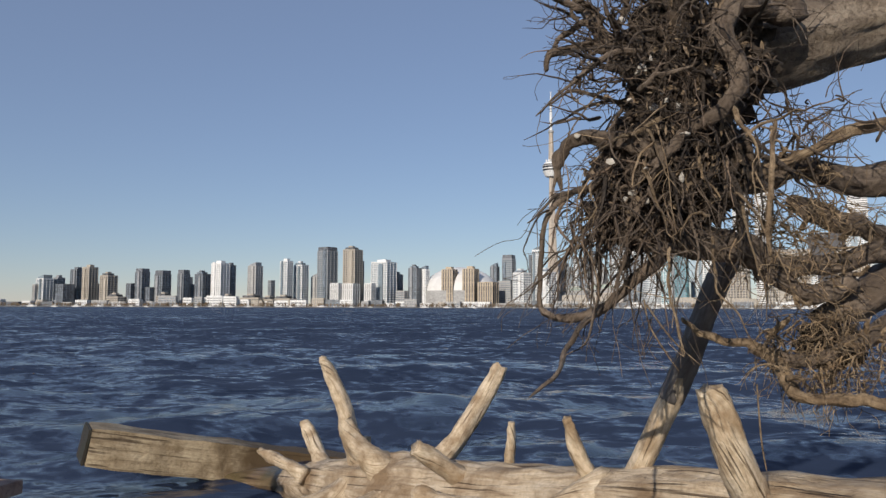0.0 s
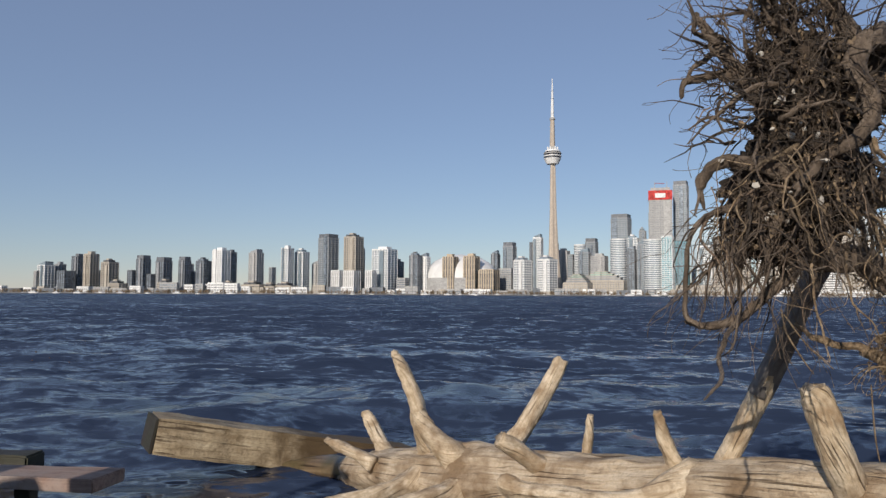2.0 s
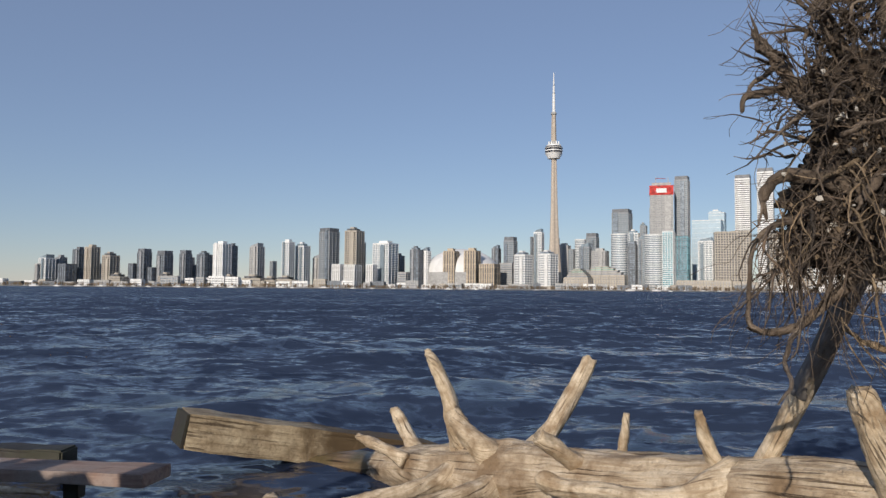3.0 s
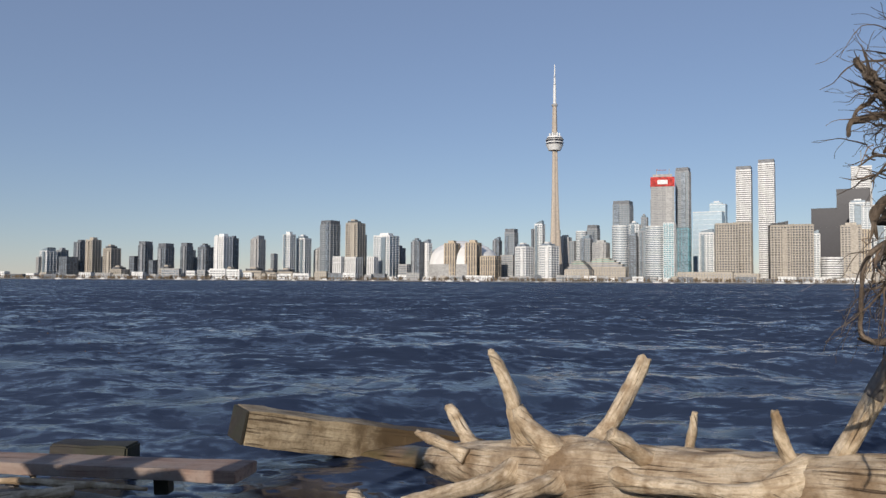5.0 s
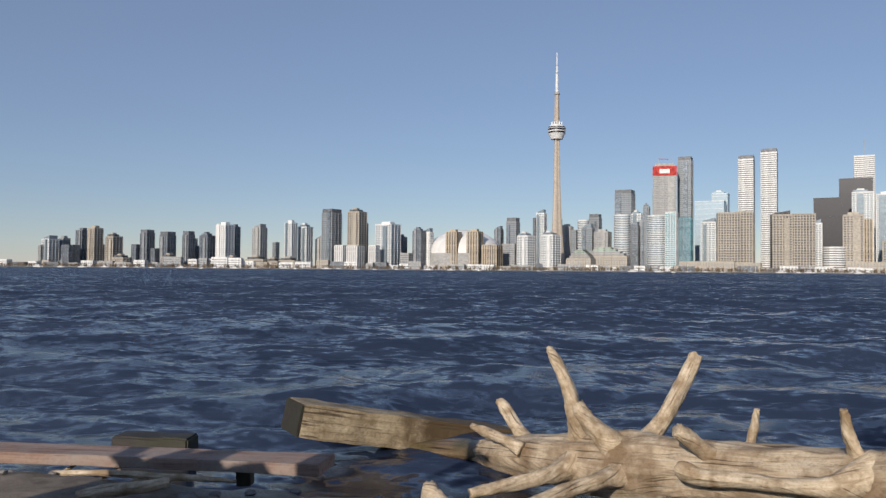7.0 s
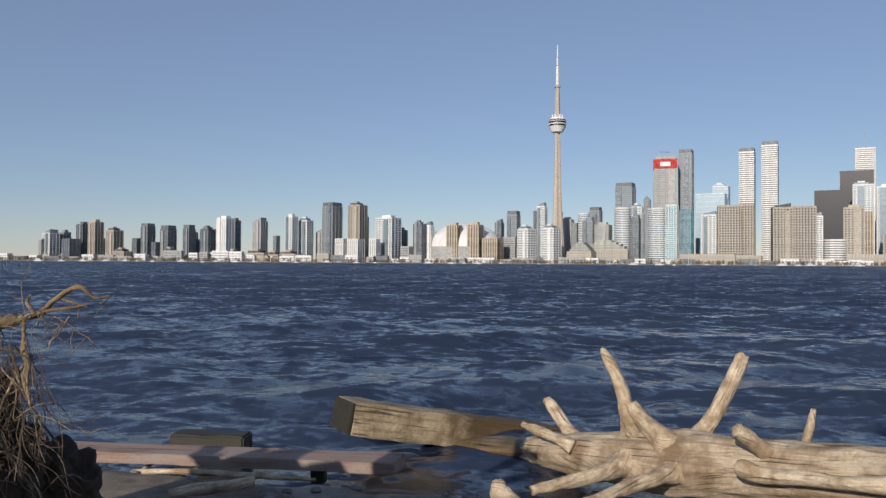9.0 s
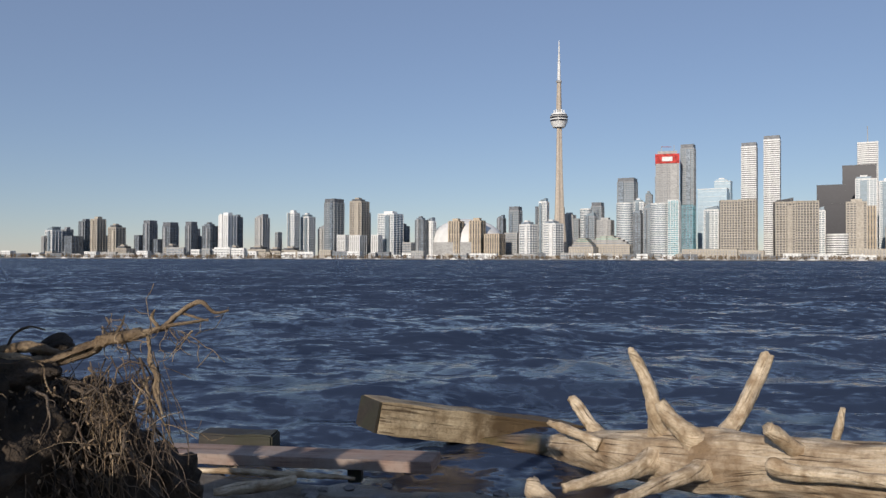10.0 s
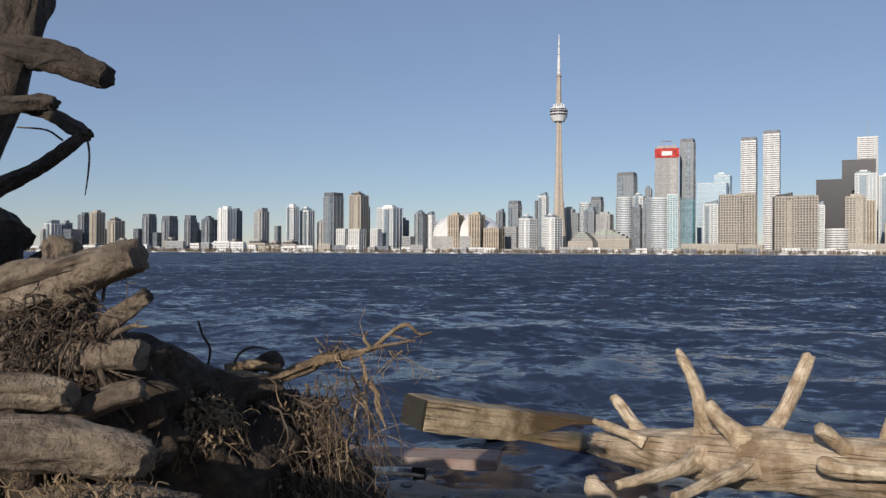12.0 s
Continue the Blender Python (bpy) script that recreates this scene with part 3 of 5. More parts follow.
tower_block(60, 1770, 41, 82, "whitegrid", crown="step", turn=radians(-35))
tower_block(91, 1990, 9, 135, "darkglass")
tower_block(109, 1980, 31, 114, "concrete")
tower_block(127, 1970, 16, 104, "glass")
tower_block(149, 1960, 29, 129, "lightglass", sides=20)
tower_block(157, 1900, 31, 106, "glass")
tower_block(188, 2050, 33, 142, "glass", crown="dark")
tower_block(191, 1880, 41, 95, "concrete")
tower_block(260, 2000, 52, 201, "glass", crown="dark")
tower_block(233, 1850, 38, 135, "lightglass", sides=20)
tower_block(288, 1980, 31, 147, "lightglass")
tower_block(323, 2050, 18, 172, "glass")
tower_block(262, 1860, 35, 109, "darkglass")
tower_block(129, 1745, 65, 27, "low", crown="terrace")
tower_block(185, 1760, 108, 33, "low", d=30, crown="terrace")
tower_block(354, 1960, 62, 241, "concrete", crown="net", turn=radians(-10))
tower_block(414, 2000, 40, 287, "glass", crown="dark")
tower_block(308, 1800, 44, 130, "lightglass", sides=22)
tower_block(287, 1840, 21, 122, "glass")
tower_block(337, 1780, 29, 136, "teal")
tower_block(371, 1800, 36, 125, "tealdark")
tower_block(468, 1960, 79, 177, "pale")
tower_block(505, 2010, 48, 201, "pale", crown="step")
tower_block(436, 1840, 39, 117, "lightglass")
tower_block(464, 1780, 53, 134, "grid", turn=radians(-10))
tower_block(503, 1790, 45, 137, "grid")
tower_block(556, 1960, 43, 283, "bands", crown="dark")
tower_block(608, 1950, 45, 298, "bands", crown="dark")
tower_block(577, 1770, 44, 129, "cream", turn=radians(-8))
tower_block(616, 1775, 67, 131, "grid", turn=radians(-8))
tower_block(677, 1830, 25, 114, "lightglass")
tower_block(408, 1740, 117, 22, "low", d=30)
tower_block(497, 1740, 61, 19, "low")
tower_block(782, 2040, 75, 192, "black")
tower_block(843, 2020, 85, 240, "black")
tower_block(898, 2100, 58, 310, "bands", crown="mast")
tower_block(808, 1900, 54, 193, "lightglass", crown="step")
tower_block(745, 1800, 49, 131, "cream")
tower_block(790, 1830, 21, 124, "tan")
tower_block(853, 1880, 53, 186, "lightglass")
tower_block(921, 1900, 64, 213, "concrete")
tower_block(825, 1790, 48, 72, "grid")
tower_block(703, 1800, 46, 58, "bands", sides=22)
tower_block(766, 1740, 118, 23, "low")
tower_block(327, 1955, 7, 209, "glass")


def tapered(name, parent, material, rings, sides=12, turn=0.0, label="", lobes=0.0):
    """A solid of rings (z, radius)."""
    verts, faces = [], []
    for z, r in rings:
        for k in range(sides):
            a = turn + 2 * math.pi * k / sides
            rr = r * (1 + lobes * math.cos(3 * a))
            verts.append((rr * math.cos(a), rr * math.sin(a), z))
    for i in range(len(rings) - 1):
        for k in range(sides):
            a, b = i * sides + k, i * sides + (k + 1) % sides
            faces.append((a, b, b + sides, a + sides))
    faces += [tuple(range(sides))[::-1], tuple(range((len(rings) - 1) * sides, len(rings) * sides))]
    return mesh_ob(name, verts, faces, material, parent, label)


def observation_tower(x, y):
    t = empty("observation_tower", "tall concrete observation tower with a round pod and white mast", "tower", at=(x, y, 0))
    tapered("shaft", t, M["shaft"], [(0, 20), (60, 15), (120, 11.6), (220, 8.2), (338, 6.0)], 18, 0.5, lobes=0.22)
    tapered("elevator_strip", t, M["midgrey"], [(0, 13.5), (60, 11.6), (120, 10.0), (220, 7.6), (336, 5.8)], 4, -0.25)
    tapered("upper_shaft", t, M["shaft"], [(376, 7.0), (448, 5.2)], 6)
    for z0, z1, r0, r1, m in ((333, 347, 15, 22, "white"), (347, 351.5, 21, 21, "black"), (351.5, 354, 22.5, 22.5, "white"), (354, 358.5, 21, 21, "black"),
                              (358.5, 361, 22.5, 22.5, "concrete"), (361, 364, 20.5, 20.5, "black"), (364, 368, 20, 18, "white"), (368, 377, 10, 8.5, "concrete")):
        tapered("pod_ring", t, M[m], [(z0, r0), (z1, r1)], 28)
    for k in range(6):
        a = k * math.pi / 3
        share("aerial_box", prism("aerial_box", 3, 3, 9, M["white"]), t, (12 * math.cos(a), 12 * math.sin(a), 368))
    tapered("sky_pod", t, M["concrete"], [(446, 7.0), (450, 7.4), (453, 5)], 16)
    for z0, z1, r, m in ((453, 500, 4.0, "white"), (500, 502, 3.6, "darkgrey"), (502, 520, 2.8, "white"), (520, 522, 2.4, "darkgrey"), (522, 538, 1.9, "white"), (538, 553, 1.3, "white")):
        tapered("mast_segment", t, M[m], [(z0, r), (z1, r * 0.85)], 10)


def stadium_dome(x, y, r, z0, z1):
    s = empty("stadium", "white domed stadium roof behind tan towers", "stadium", at=(x, y, 2))
    tapered("wall", s, M["concrete"], [(0, r), (z0, r)], 40)
    rings = [(z0 + (z1 - z0) * math.sin(a), (r - 3) * math.cos(a)) for a in np.linspace(0, 1.5, 10)]
    tapered("roof", s, M["roofmembrane"], rings, 40)


observation_tower(78, 1900)
stadium_dome(-151, 1870, 96, 40, 100)


# ---- waterfront strip: small houses, bare trees, boats, quay ----
def waterfront():
    rng = random.Random(21)
    q = mesh_ob("quay", [(-1700, 1694, -1), (1100, 1694, -1), (1100, 1694, 2.3), (-1700, 1694, 2.3), (-1700, 1702, 2.3), (1100, 1702, 2.3)],
                [(0, 1, 2, 3), (3, 2, 5, 4)], M["concrete"])
    tagged(q, "long concrete quay wall along the far shore", "quay", kind="structure")
    kinds = ("low", "lowwhite", "lowgrey", "white", "lowwhite", "lowdark", "whitegrid", "concrete", "lowdark")
    x = -1450.0
    while x < 1000:
        w = rng.uniform(14, 44)
        tall = rng.uniform(7, 17) if x < -250 else rng.uniform(6, 13)
        if -860 < x < -350:
            tall *= 1.5
        tower_block(x, rng.uniform(1712, 1740), w, tall, rng.choice(kinds), d=14, turn=radians(rng.uniform(-20, 5)))
        x += w * rng.uniform(0.75, 1.35)
    # bare trees along the quay
    V, F = [], []
    for i in range(760):
        cx, cy = rng.uniform(-1480, 1000), rng.uniform(1698, 1712)
        h = rng.uniform(5, 13)
        for j in range(26):
            a = Vector((cx, cy, 2 + rng.uniform(0, h * 0.5)))
            b = a + Vector((rng.gauss(0, 2.2), rng.gauss(0, 1.2), rng.uniform(1.5, h * 0.5)))
            s = rng.uniform(0.15, 0.55)
            o = Vector((s, 0, 0))
            k = len(V)
            V += [a - o, a + o, b + o * 0.5, b - o * 0.5]
            F.append((k, k + 1, k + 2, k + 3))
    t = mesh_ob("far_trees", V, F, M["tree"])
    tagged(t, "row of bare brown trees along the far quay", "trees", kind="stuff")


def boat(x, y, length, mast=0.0, colour="boat"):
    b = empty("boat", "small white boat moored by the far quay", "boat", "boats", at=(x, y, 0))
    n = [(-0.5, 0.16, 0), (0.3, 0.18, 0), (0.5, 0.0, 0.02), (0.3, -0.18, 0), (-0.5, -0.16, 0)]
    hull = [(px * length * 0.92, py * length * 0.7, -0.2) for px, py, pz in n] + [(px * length, py * length, length * 0.13 + pz * length) for px, py, pz in n]
    k = len(n)
    mesh_ob("hull", hull, [(i, (i + 1) % k, k + (i + 1) % k, k + i) for i in range(k)] + [tuple(range(k, 2 * k))], M[colour], b)
    cabin = share("cabin", prism("cabin", length * 0.45, length * 0.2, length * 0.14, M["white"]), b, (-0.05 * length, 0, length * 0.13))
    share("cabin_window", prism("cabin_window", length * 0.46, length * 0.21, length * 0.05, M["darkglass"]), cabin, (0, 0, length * 0.06))
    if mast:
        share("mast", prism("mast", 0.5, 0.5, mast, M["white"]), b, (0, 0, length * 0.13))
    return b


waterfront()
rng_boats = random.Random(8)
for bx in np.linspace(-1180, 960, 46):
    boat(bx + rng_boats.uniform(-22, 22), rng_boats.uniform(1660, 1688), rng_boats.uniform(9, 24), rng_boats.choice((0, 0, 14, 18)))
for bx, by, bl in ((-560, 1250, 7), (-900, 1100, 8), (230, 1200, 7), (620, 1300, 7), (-80, 1300, 6)):
    boat(bx, by, bl)


# ---- drift log ----
def drift_log():
    g = empty("drift_log", "bleached driftwood log with broken branch stubs lying at the water's edge", "driftwood log")
    limb("trunk", g, M["drift"], [(-1.05, 4.35, 0.03, 0.075), (-0.88, 4.1, 0.10, 0.105), (-0.62, 3.76, 0.165, 0.13), (-0.3, 3.42, 0.225, 0.15), (0.05, 3.07, 0.285, 0.14),
         (0.4, 2.7, 0.36, 0.145), (0.75, 2.3, 0.44, 0.15), (1.1, 1.9, 0.50, 0.155), (1.6, 1.35, 0.58, 0.16)], 48, 26, 0.17, 1.0)
    limb("wet_end", g, M["wetlog"], [(-1.62, 4.75, -0.06, 0.05), (-1.3, 4.55, -0.01, 0.075), (-1.0, 4.28, 0.05, 0.085), (-0.85, 4.06, 0.11, 0.07)], 18, 8, 0.16, 2.0, label="dark wet end of the log in the water")
    S = M["stub"]
    limb("branch_stub", g, S, [(-0.413, 3.620, 0.204, 0.0787), (-0.452, 3.580, 0.340, 0.0541), (-0.488, 3.500, 0.465, 0.0413), (-0.511, 3.500, 0.567, 0.0355), (-0.570, 3.500, 0.713, 0.0326), (-0.614, 3.500, 0.794, 0.0208), (-0.629, 3.500, 0.815, 0.0089)], 16, 9, 0.21, 3.0)
    limb("branch_stub", g, S, [(-0.201, 3.440, 0.197, 0.1150), (-0.283, 3.380, 0.309, 0.0909), (-0.379, 3.330, 0.407, 0.0506), (-0.447, 3.360, 0.477, 0.0398), (-0.485, 3.380, 0.541, 0.0286)], 16, 9, 0.24, 4.0)
    limb("branch_stub", g, S, [(-0.437, 3.620, 0.278, 0.0546), (-0.454, 3.650, 0.362, 0.0367), (-0.456, 3.660, 0.426, 0.0307)], 14, 9, 0.30, 4.5)
    limb("branch_stub", g, S, [(-0.195, 3.420, 0.245, 0.0858), (-0.109, 3.550, 0.315, 0.0561), (-0.031, 3.620, 0.394, 0.0480), (0.059, 3.680, 0.521, 0.0426), (0.156, 3.750, 0.680, 0.0402), (0.196, 3.780, 0.761, 0.0342)], 16, 9, 0.18, 5.0)
    limb("branch_stub", g, S, [(-0.722, 4.000, 0.183, 0.0567), (-0.790, 4.080, 0.258, 0.0408), (-0.862, 4.160, 0.350, 0.0382), (-0.906, 4.200, 0.404, 0.0281)], 14, 9, 0.24, 6.0)
    limb("branch_stub", g, S, [(-0.766, 3.750, 0.207, 0.0441), (-0.869, 3.800, 0.250, 0.0320), (-0.970, 3.860, 0.279, 0.0293), (-1.060, 3.920, 0.300, 0.0165)], 14, 9, 0.30, 7.0)
    limb("branch_stub", g, S, [(0.214, 3.030, 0.300, 0.0812), (0.134, 2.970, 0.368, 0.0550), (0.051, 2.920, 0.427, 0.0371), (-0.029, 2.880, 0.487, 0.0343), (-0.090, 2.840, 0.532, 0.0291)], 16, 9, 0.24, 8.0)
    limb("branch_stub", g, S, [(0.246, 2.980, 0.418, 0.0225), (0.253, 2.950, 0.487, 0.0198), (0.259, 2.920, 0.560, 0.0172), (0.261, 2.900, 0.622, 0.0122)], 13, 9, 0.24, 9.0)
    limb("branch_stub", g, S, [(0.510, 2.500, 0.514, 0.0339), (0.485, 2.480, 0.564, 0.0253), (0.456, 2.460, 0.640, 0.0210), (0.439, 2.440, 0.708, 0.0125)], 14, 9, 0.30, 10.0)
    limb("broken_branch", g, S, [(0.864, 2.020, 0.567, 0.0472), (0.826, 1.970, 0.652, 0.0435), (0.790, 1.950, 0.735, 0.0405), (0.761, 1.950, 0.814, 0.0380), (0.745, 1.950, 0.855, 0.0313)], 22, 12, 0.24, 11.0, label="thick broken branch stump with a pale split top")
    # low roots toward the beach
    limb("low_branch", g, S, [(-0.357, 3.620, 0.226, 0.1209), (-0.452, 3.520, 0.206, 0.0946), (-0.558, 3.420, 0.188, 0.0578), (-0.673, 3.300, 0.182, 0.0393), (-0.836, 3.200, 0.162, 0.0330), (-1.006, 3.100, 0.144, 0.0242)], 16, 9, 0.2, 12.0)
    limb("low_branch", g, S, [(-0.119, 3.420, 0.282, 0.1199), (-0.218, 3.300, 0.252, 0.0943), (-0.318, 3.200, 0.226, 0.0568), (-0.411, 3.100, 0.226, 0.0396), (-0.597, 2.950, 0.206, 0.0305), (-0.770, 2.800, 0.187, 0.0244)], 16, 9, 0.2, 13.0)
    limb("low_branch", g, S, [(-0.078, 2.860, 0.359, 0.0341), (-0.061, 2.840, 0.355, 0.0411), (0.002, 2.800, 0.344, 0.0357), (0.143, 2.680, 0.366, 0.0319), (0.282, 2.500, 0.400, 0.0342), (0.395, 2.420, 0.427, 0.0496), (0.565, 2.450, 0.470, 0.0831)], 16, 9, 0.2, 14.0)
    return g


drift_log()

# stick that leans from the log up into the roots
stick = empty("leaning_stick", "straight bare pole leaning from the log into the hanging roots", "branch")
limb("peeled_pole", stick, M["stub"], [(0.632, 2.420, 0.527, 0.0375), (0.674, 2.380, 0.635, 0.0355), (0.734, 2.330, 0.791, 0.0345), (0.757, 2.303, 0.860, 0.0335)], 18, 9, 0.10, 21.0, label="pale peeled foot of the pole")
limb("bark_sleeve", stick, M["polebark"], [(0.730, 2.333, 0.782, 0.0365), (0.757, 2.303, 0.860, 0.0358), (0.794, 2.260, 0.973, 0.0345), (0.837, 2.200, 1.114, 0.0335), (0.864, 2.150, 1.204, 0.0325)], 18, 9, 0.12, 22.0, label="dark bark left on the upper pole")


# ---- beam ----
def beam():
    g = empty("timber_beam", "long weathered square timber lying half in the water by the log", "timber")
    tb = timber("timber", g, M["beam"], (-2.272, 4.338, 0.236), (-0.819, 5.394, -0.133), 0.34, 0.221, 0.010, 22, 0.014, 1, roll=0)
    cap = timber("end_grain", tb, M["wetblock"], (-0.933, 0, 0), (-0.913, 0, 0), 0.325, 0.208, 0.006, 2, 0.004, 6, label="dark mossy sawn end of the timber")
    cap.matrix_local = pose(-0.923, 0, 0)
    for along, up in ((0.20, 0.055), (0.92, 0.03), (0.90, -0.07), (1.12, 0.02), (1.40, 0.05), (0.34, -0.03)):
        p = (-2.172 + 0.793 * along, 4.198 + 0.576 * along, 0.236 - 0.201 * along + up)
        bm = bmesh.new()
        bmesh.ops.create_cone(bm, cap_ends=True, segments=10, radius1=0.008, radius2=0.006, depth=0.012, matrix=Matrix.Translation(p) @ pose(0, 0, 0, 90, 0, 20))
        bolt = part("bolt", bm, M["rust"], tb, "rusty bolt head")
        bolt.matrix_parent_inverse = tb.matrix_local.inverted()
    return g


beam()

# ---- planks ----
def planks():
    g = empty("plank", "long red-brown painted plank lying on the sand", "plank")
    timber("board", g, M["plank"], (-4.011, 2.950, 0.303), (-1.613, 2.720, 0.357), 0.20, 0.050, 0.004, 16, 0.006, 3)
    return g


planks()
chunk = empty("timber_block", "dark wet timber block standing in the shallow water", "timber")
timber("block", chunk, M["wetblock"], (-3.362, 4.100, 0.070), (-2.855, 4.100, 0.074), 0.18, 0.14, 0.012, 6, 0.012, 5)


# ---- roots ----
def tangle(rng, n, pick, length, radius, droop, drift=(0, 0, 0), curl=0.5, steps=7, away=None, fork=0.25):
    """Control points of many thin winding roots that start where pick() says, spread away from a point and hang by droop."""
    out = []
    for i in range(n):
        p = Vector(pick())
        d = Vector((rng.gauss(0, 1), rng.gauss(0, 0.8), rng.gauss(0, 0.8) - 4 * max(0, droop - 0.3))).normalized()
        if away is not None:
            d = ((p - Vector(away)).normalized() + d * 0.55).normalized()
        size = length * rng.uniform(0.4, 1.5)
        r = radius * rng.choice((0.4, 0.5, 0.6, 0.8, 1.0, 1.0, 1.6))
        kink = rng.choice((0.7, 1.0, 1.5))
        pts = []
        for k in range(steps):
            f = k / (steps - 1)
            pts.append((p.x, p.y, p.z, r * (1 - 0.85 * f)))
            turn = curl * kink * (2.2 if rng.random() < 0.25 else 0.6)  # mostly straight, with sudden bends
            d = (d + Vector((rng.gauss(0, turn), rng.gauss(0, turn * 0.7), rng.gauss(0, turn))) + Vector(drift) + Vector((0, 0, -droop))).normalized()
            if 0 < k < steps - 1 and rng.random() < fork:  # a thin side root
                e, q, side = (d + Vector((rng.gauss(0, 0.7), rng.gauss(0, 0.5), rng.gauss(0, 0.7)))).normalized(), p.copy(), []
                for h in range(4):
                    side.append((q.x, q.y, q.z, r * 0.55 * (1 - 0.85 * f) * (1 - h * 0.27)))
                    q = q + e * size * 0.11
                    e = (e + Vector((rng.gauss(0, 0.35), rng.gauss(0, 0.3), rng.gauss(0, 0.35) - droop * 0.5))).normalized()
                out.append(side)
            p = p + d * size / steps
        out.append(pts)
    return out


def in_ball(rng, at, size):
    while True:
        q = [rng.uniform(-1, 1) for _ in range(3)]
        if sum(v * v for v in q) < 1:
            return tuple(a + s * v for a, s, v in zip(at, size, q))


def chips(rng, parent, n, pick, size):
    for i in range(n):
        lump("stone_chip", parent, M["chip"], pick(), [size * rng.uniform(0.3, 1.3) for _ in range(3)], rng.random() * 50, 0.9, 1, freq=3.5)


def flakes(name, parent, material, rng, n, pick, size):
    """Scraps of dry leaf, bark and clods caught in the roots."""
    V, F = [], []
    for i in range(n):
        p = Vector(pick())
        m = Euler((rng.uniform(0, 6), rng.uniform(0, 6), rng.uniform(0, 6))).to_matrix()
        a, c = size * rng.uniform(0.4, 1.5), size * rng.uniform(0.2, 0.6)
        k = len(V)
        V += [p + m @ Vector(q) for q in ((-a, 0, 0), (-a * 0.3, c, a * 0.2), (a * 0.4, c * 0.8, a * 0.1), (a, 0, -a * 0.2), (a * 0.3, -c, a * 0.15), (-a * 0.4, -c * 0.9, 0))]
        F += [(k, k + 1, k + 2, k + 5), (k + 2, k + 3, k + 4, k + 5)]
    ob = mesh_ob(name, V, F, material, parent, "dry leaf and bark scraps")
    ob["kind"] = "stuff"
    return ob


def hanging_root_mass():
    g = empty("uprooted_tree", "overturned tree with a hanging mass of tangled brown roots", "fallen tree")
    rng = random.Random(31)
    B, R, P, T = M["bark"], M["rootlet"], M["paleroot"], M["trunk"]
    limb("trunk", g, T, [(0.713, 1.720, 1.624, 0.0767), (0.811, 1.750, 1.619, 0.0901), (0.918, 1.780, 1.645, 0.0938), (1.020, 1.820, 1.689, 0.0904), (1.158, 1.880, 1.740, 0.0957), (1.394, 2.000, 1.866, 0.1070), (2.026, 2.300, 2.203, 0.1346)], 30, 12, 0.21, 41.0)
    limb("thick_root", g, B, [(0.851, 1.620, 1.648, 0.0300), (0.763, 1.550, 1.641, 0.0266), (0.693, 1.480, 1.593, 0.0212), (0.679, 1.460, 1.532, 0.0177), (0.696, 1.460, 1.473, 0.0166), (0.679, 1.460, 1.416, 0.0145), (0.618, 1.460, 1.386, 0.0124), (0.542, 1.440, 1.305, 0.0082)], 18, 12, 0.24, 42.0)
    limb("thick_root", g, B, [(0.675, 1.600, 1.495, 0.0389), (0.582, 1.580, 1.492, 0.0295), (0.519, 1.600, 1.547, 0.0232), (0.471, 1.620, 1.616, 0.0165), (0.432, 1.640, 1.680, 0.0120), (0.405, 1.660, 1.734, 0.0073)], 18, 12, 0.27, 43.0)
    limb("root", g, B, [(0.485, 1.600, 1.578, 0.0116), (0.439, 1.600, 1.586, 0.0105), (0.399, 1.600, 1.577, 0.0094), (0.364, 1.600, 1.564, 0.0070), (0.353, 1.600, 1.535, 0.0047)], 13, 12, 0.38, 44.0, "point")
    limb("root", g, B, [(0.465, 1.620, 1.616, 0.0095), (0.436, 1.620, 1.641, 0.0071), (0.405, 1.600, 1.617, 0.0059), (0.376, 1.600, 1.600, 0.0047), (0.364, 1.600, 1.570, 0.0023)], 12, 12, 0.38, 45.0, "point")
    limb("root", g, B, [(0.516, 1.580, 1.552, 0.0080), (0.492, 1.560, 1.593, 0.0068), (0.509, 1.560, 1.638, 0.0057), (0.527, 1.560, 1.696, 0.0045)], 12, 12, 0.30, 46.0, "point")
    limb("root", g, B, [(0.494, 1.550, 1.451, 0.0045), (0.433, 1.550, 1.470, 0.0039), (0.395, 1.550, 1.474, 0.0034), (0.357, 1.550, 1.451, 0.0017)], 11, 12, 0.30, 47.0, "point")
    limb("thick_root", g, B, [(0.564, 1.500, 1.337, 0.0214), (0.491, 1.500, 1.361, 0.0172), (0.433, 1.500, 1.375, 0.0140), (0.390, 1.500, 1.358, 0.0119), (0.368, 1.500, 1.320, 0.0076), (0.373, 1.500, 1.276, 0.0032)], 16, 12, 0.33, 48.0, "point")
    limb("root", g, B, [(0.385, 1.500, 1.354, 0.0065), (0.365, 1.500, 1.331, 0.0054), (0.368, 1.500, 1.298, 0.0043), (0.360, 1.500, 1.260, 0.0016)], 11, 12, 0.30, 49.0, "point")
    limb("root", g, B, [(0.479, 1.500, 1.274, 0.0075), (0.405, 1.500, 1.265, 0.0065), (0.356, 1.500, 1.227, 0.0054), (0.340, 1.500, 1.168, 0.0048), (0.335, 1.500, 1.093, 0.0048), (0.336, 1.500, 1.045, 0.0053), (0.359, 1.500, 1.027, 0.0043)], 12, 12, 0.27, 50.0, "point")
    limb("root", g, B, [(0.574, 1.520, 1.157, 0.0150), (0.520, 1.520, 1.103, 0.0118), (0.472, 1.520, 1.055, 0.0097), (0.424, 1.520, 1.033, 0.0086), (0.371, 1.520, 1.029, 0.0065), (0.341, 1.520, 1.036, 0.0032)], 14, 12, 0.33, 51.0, "point")
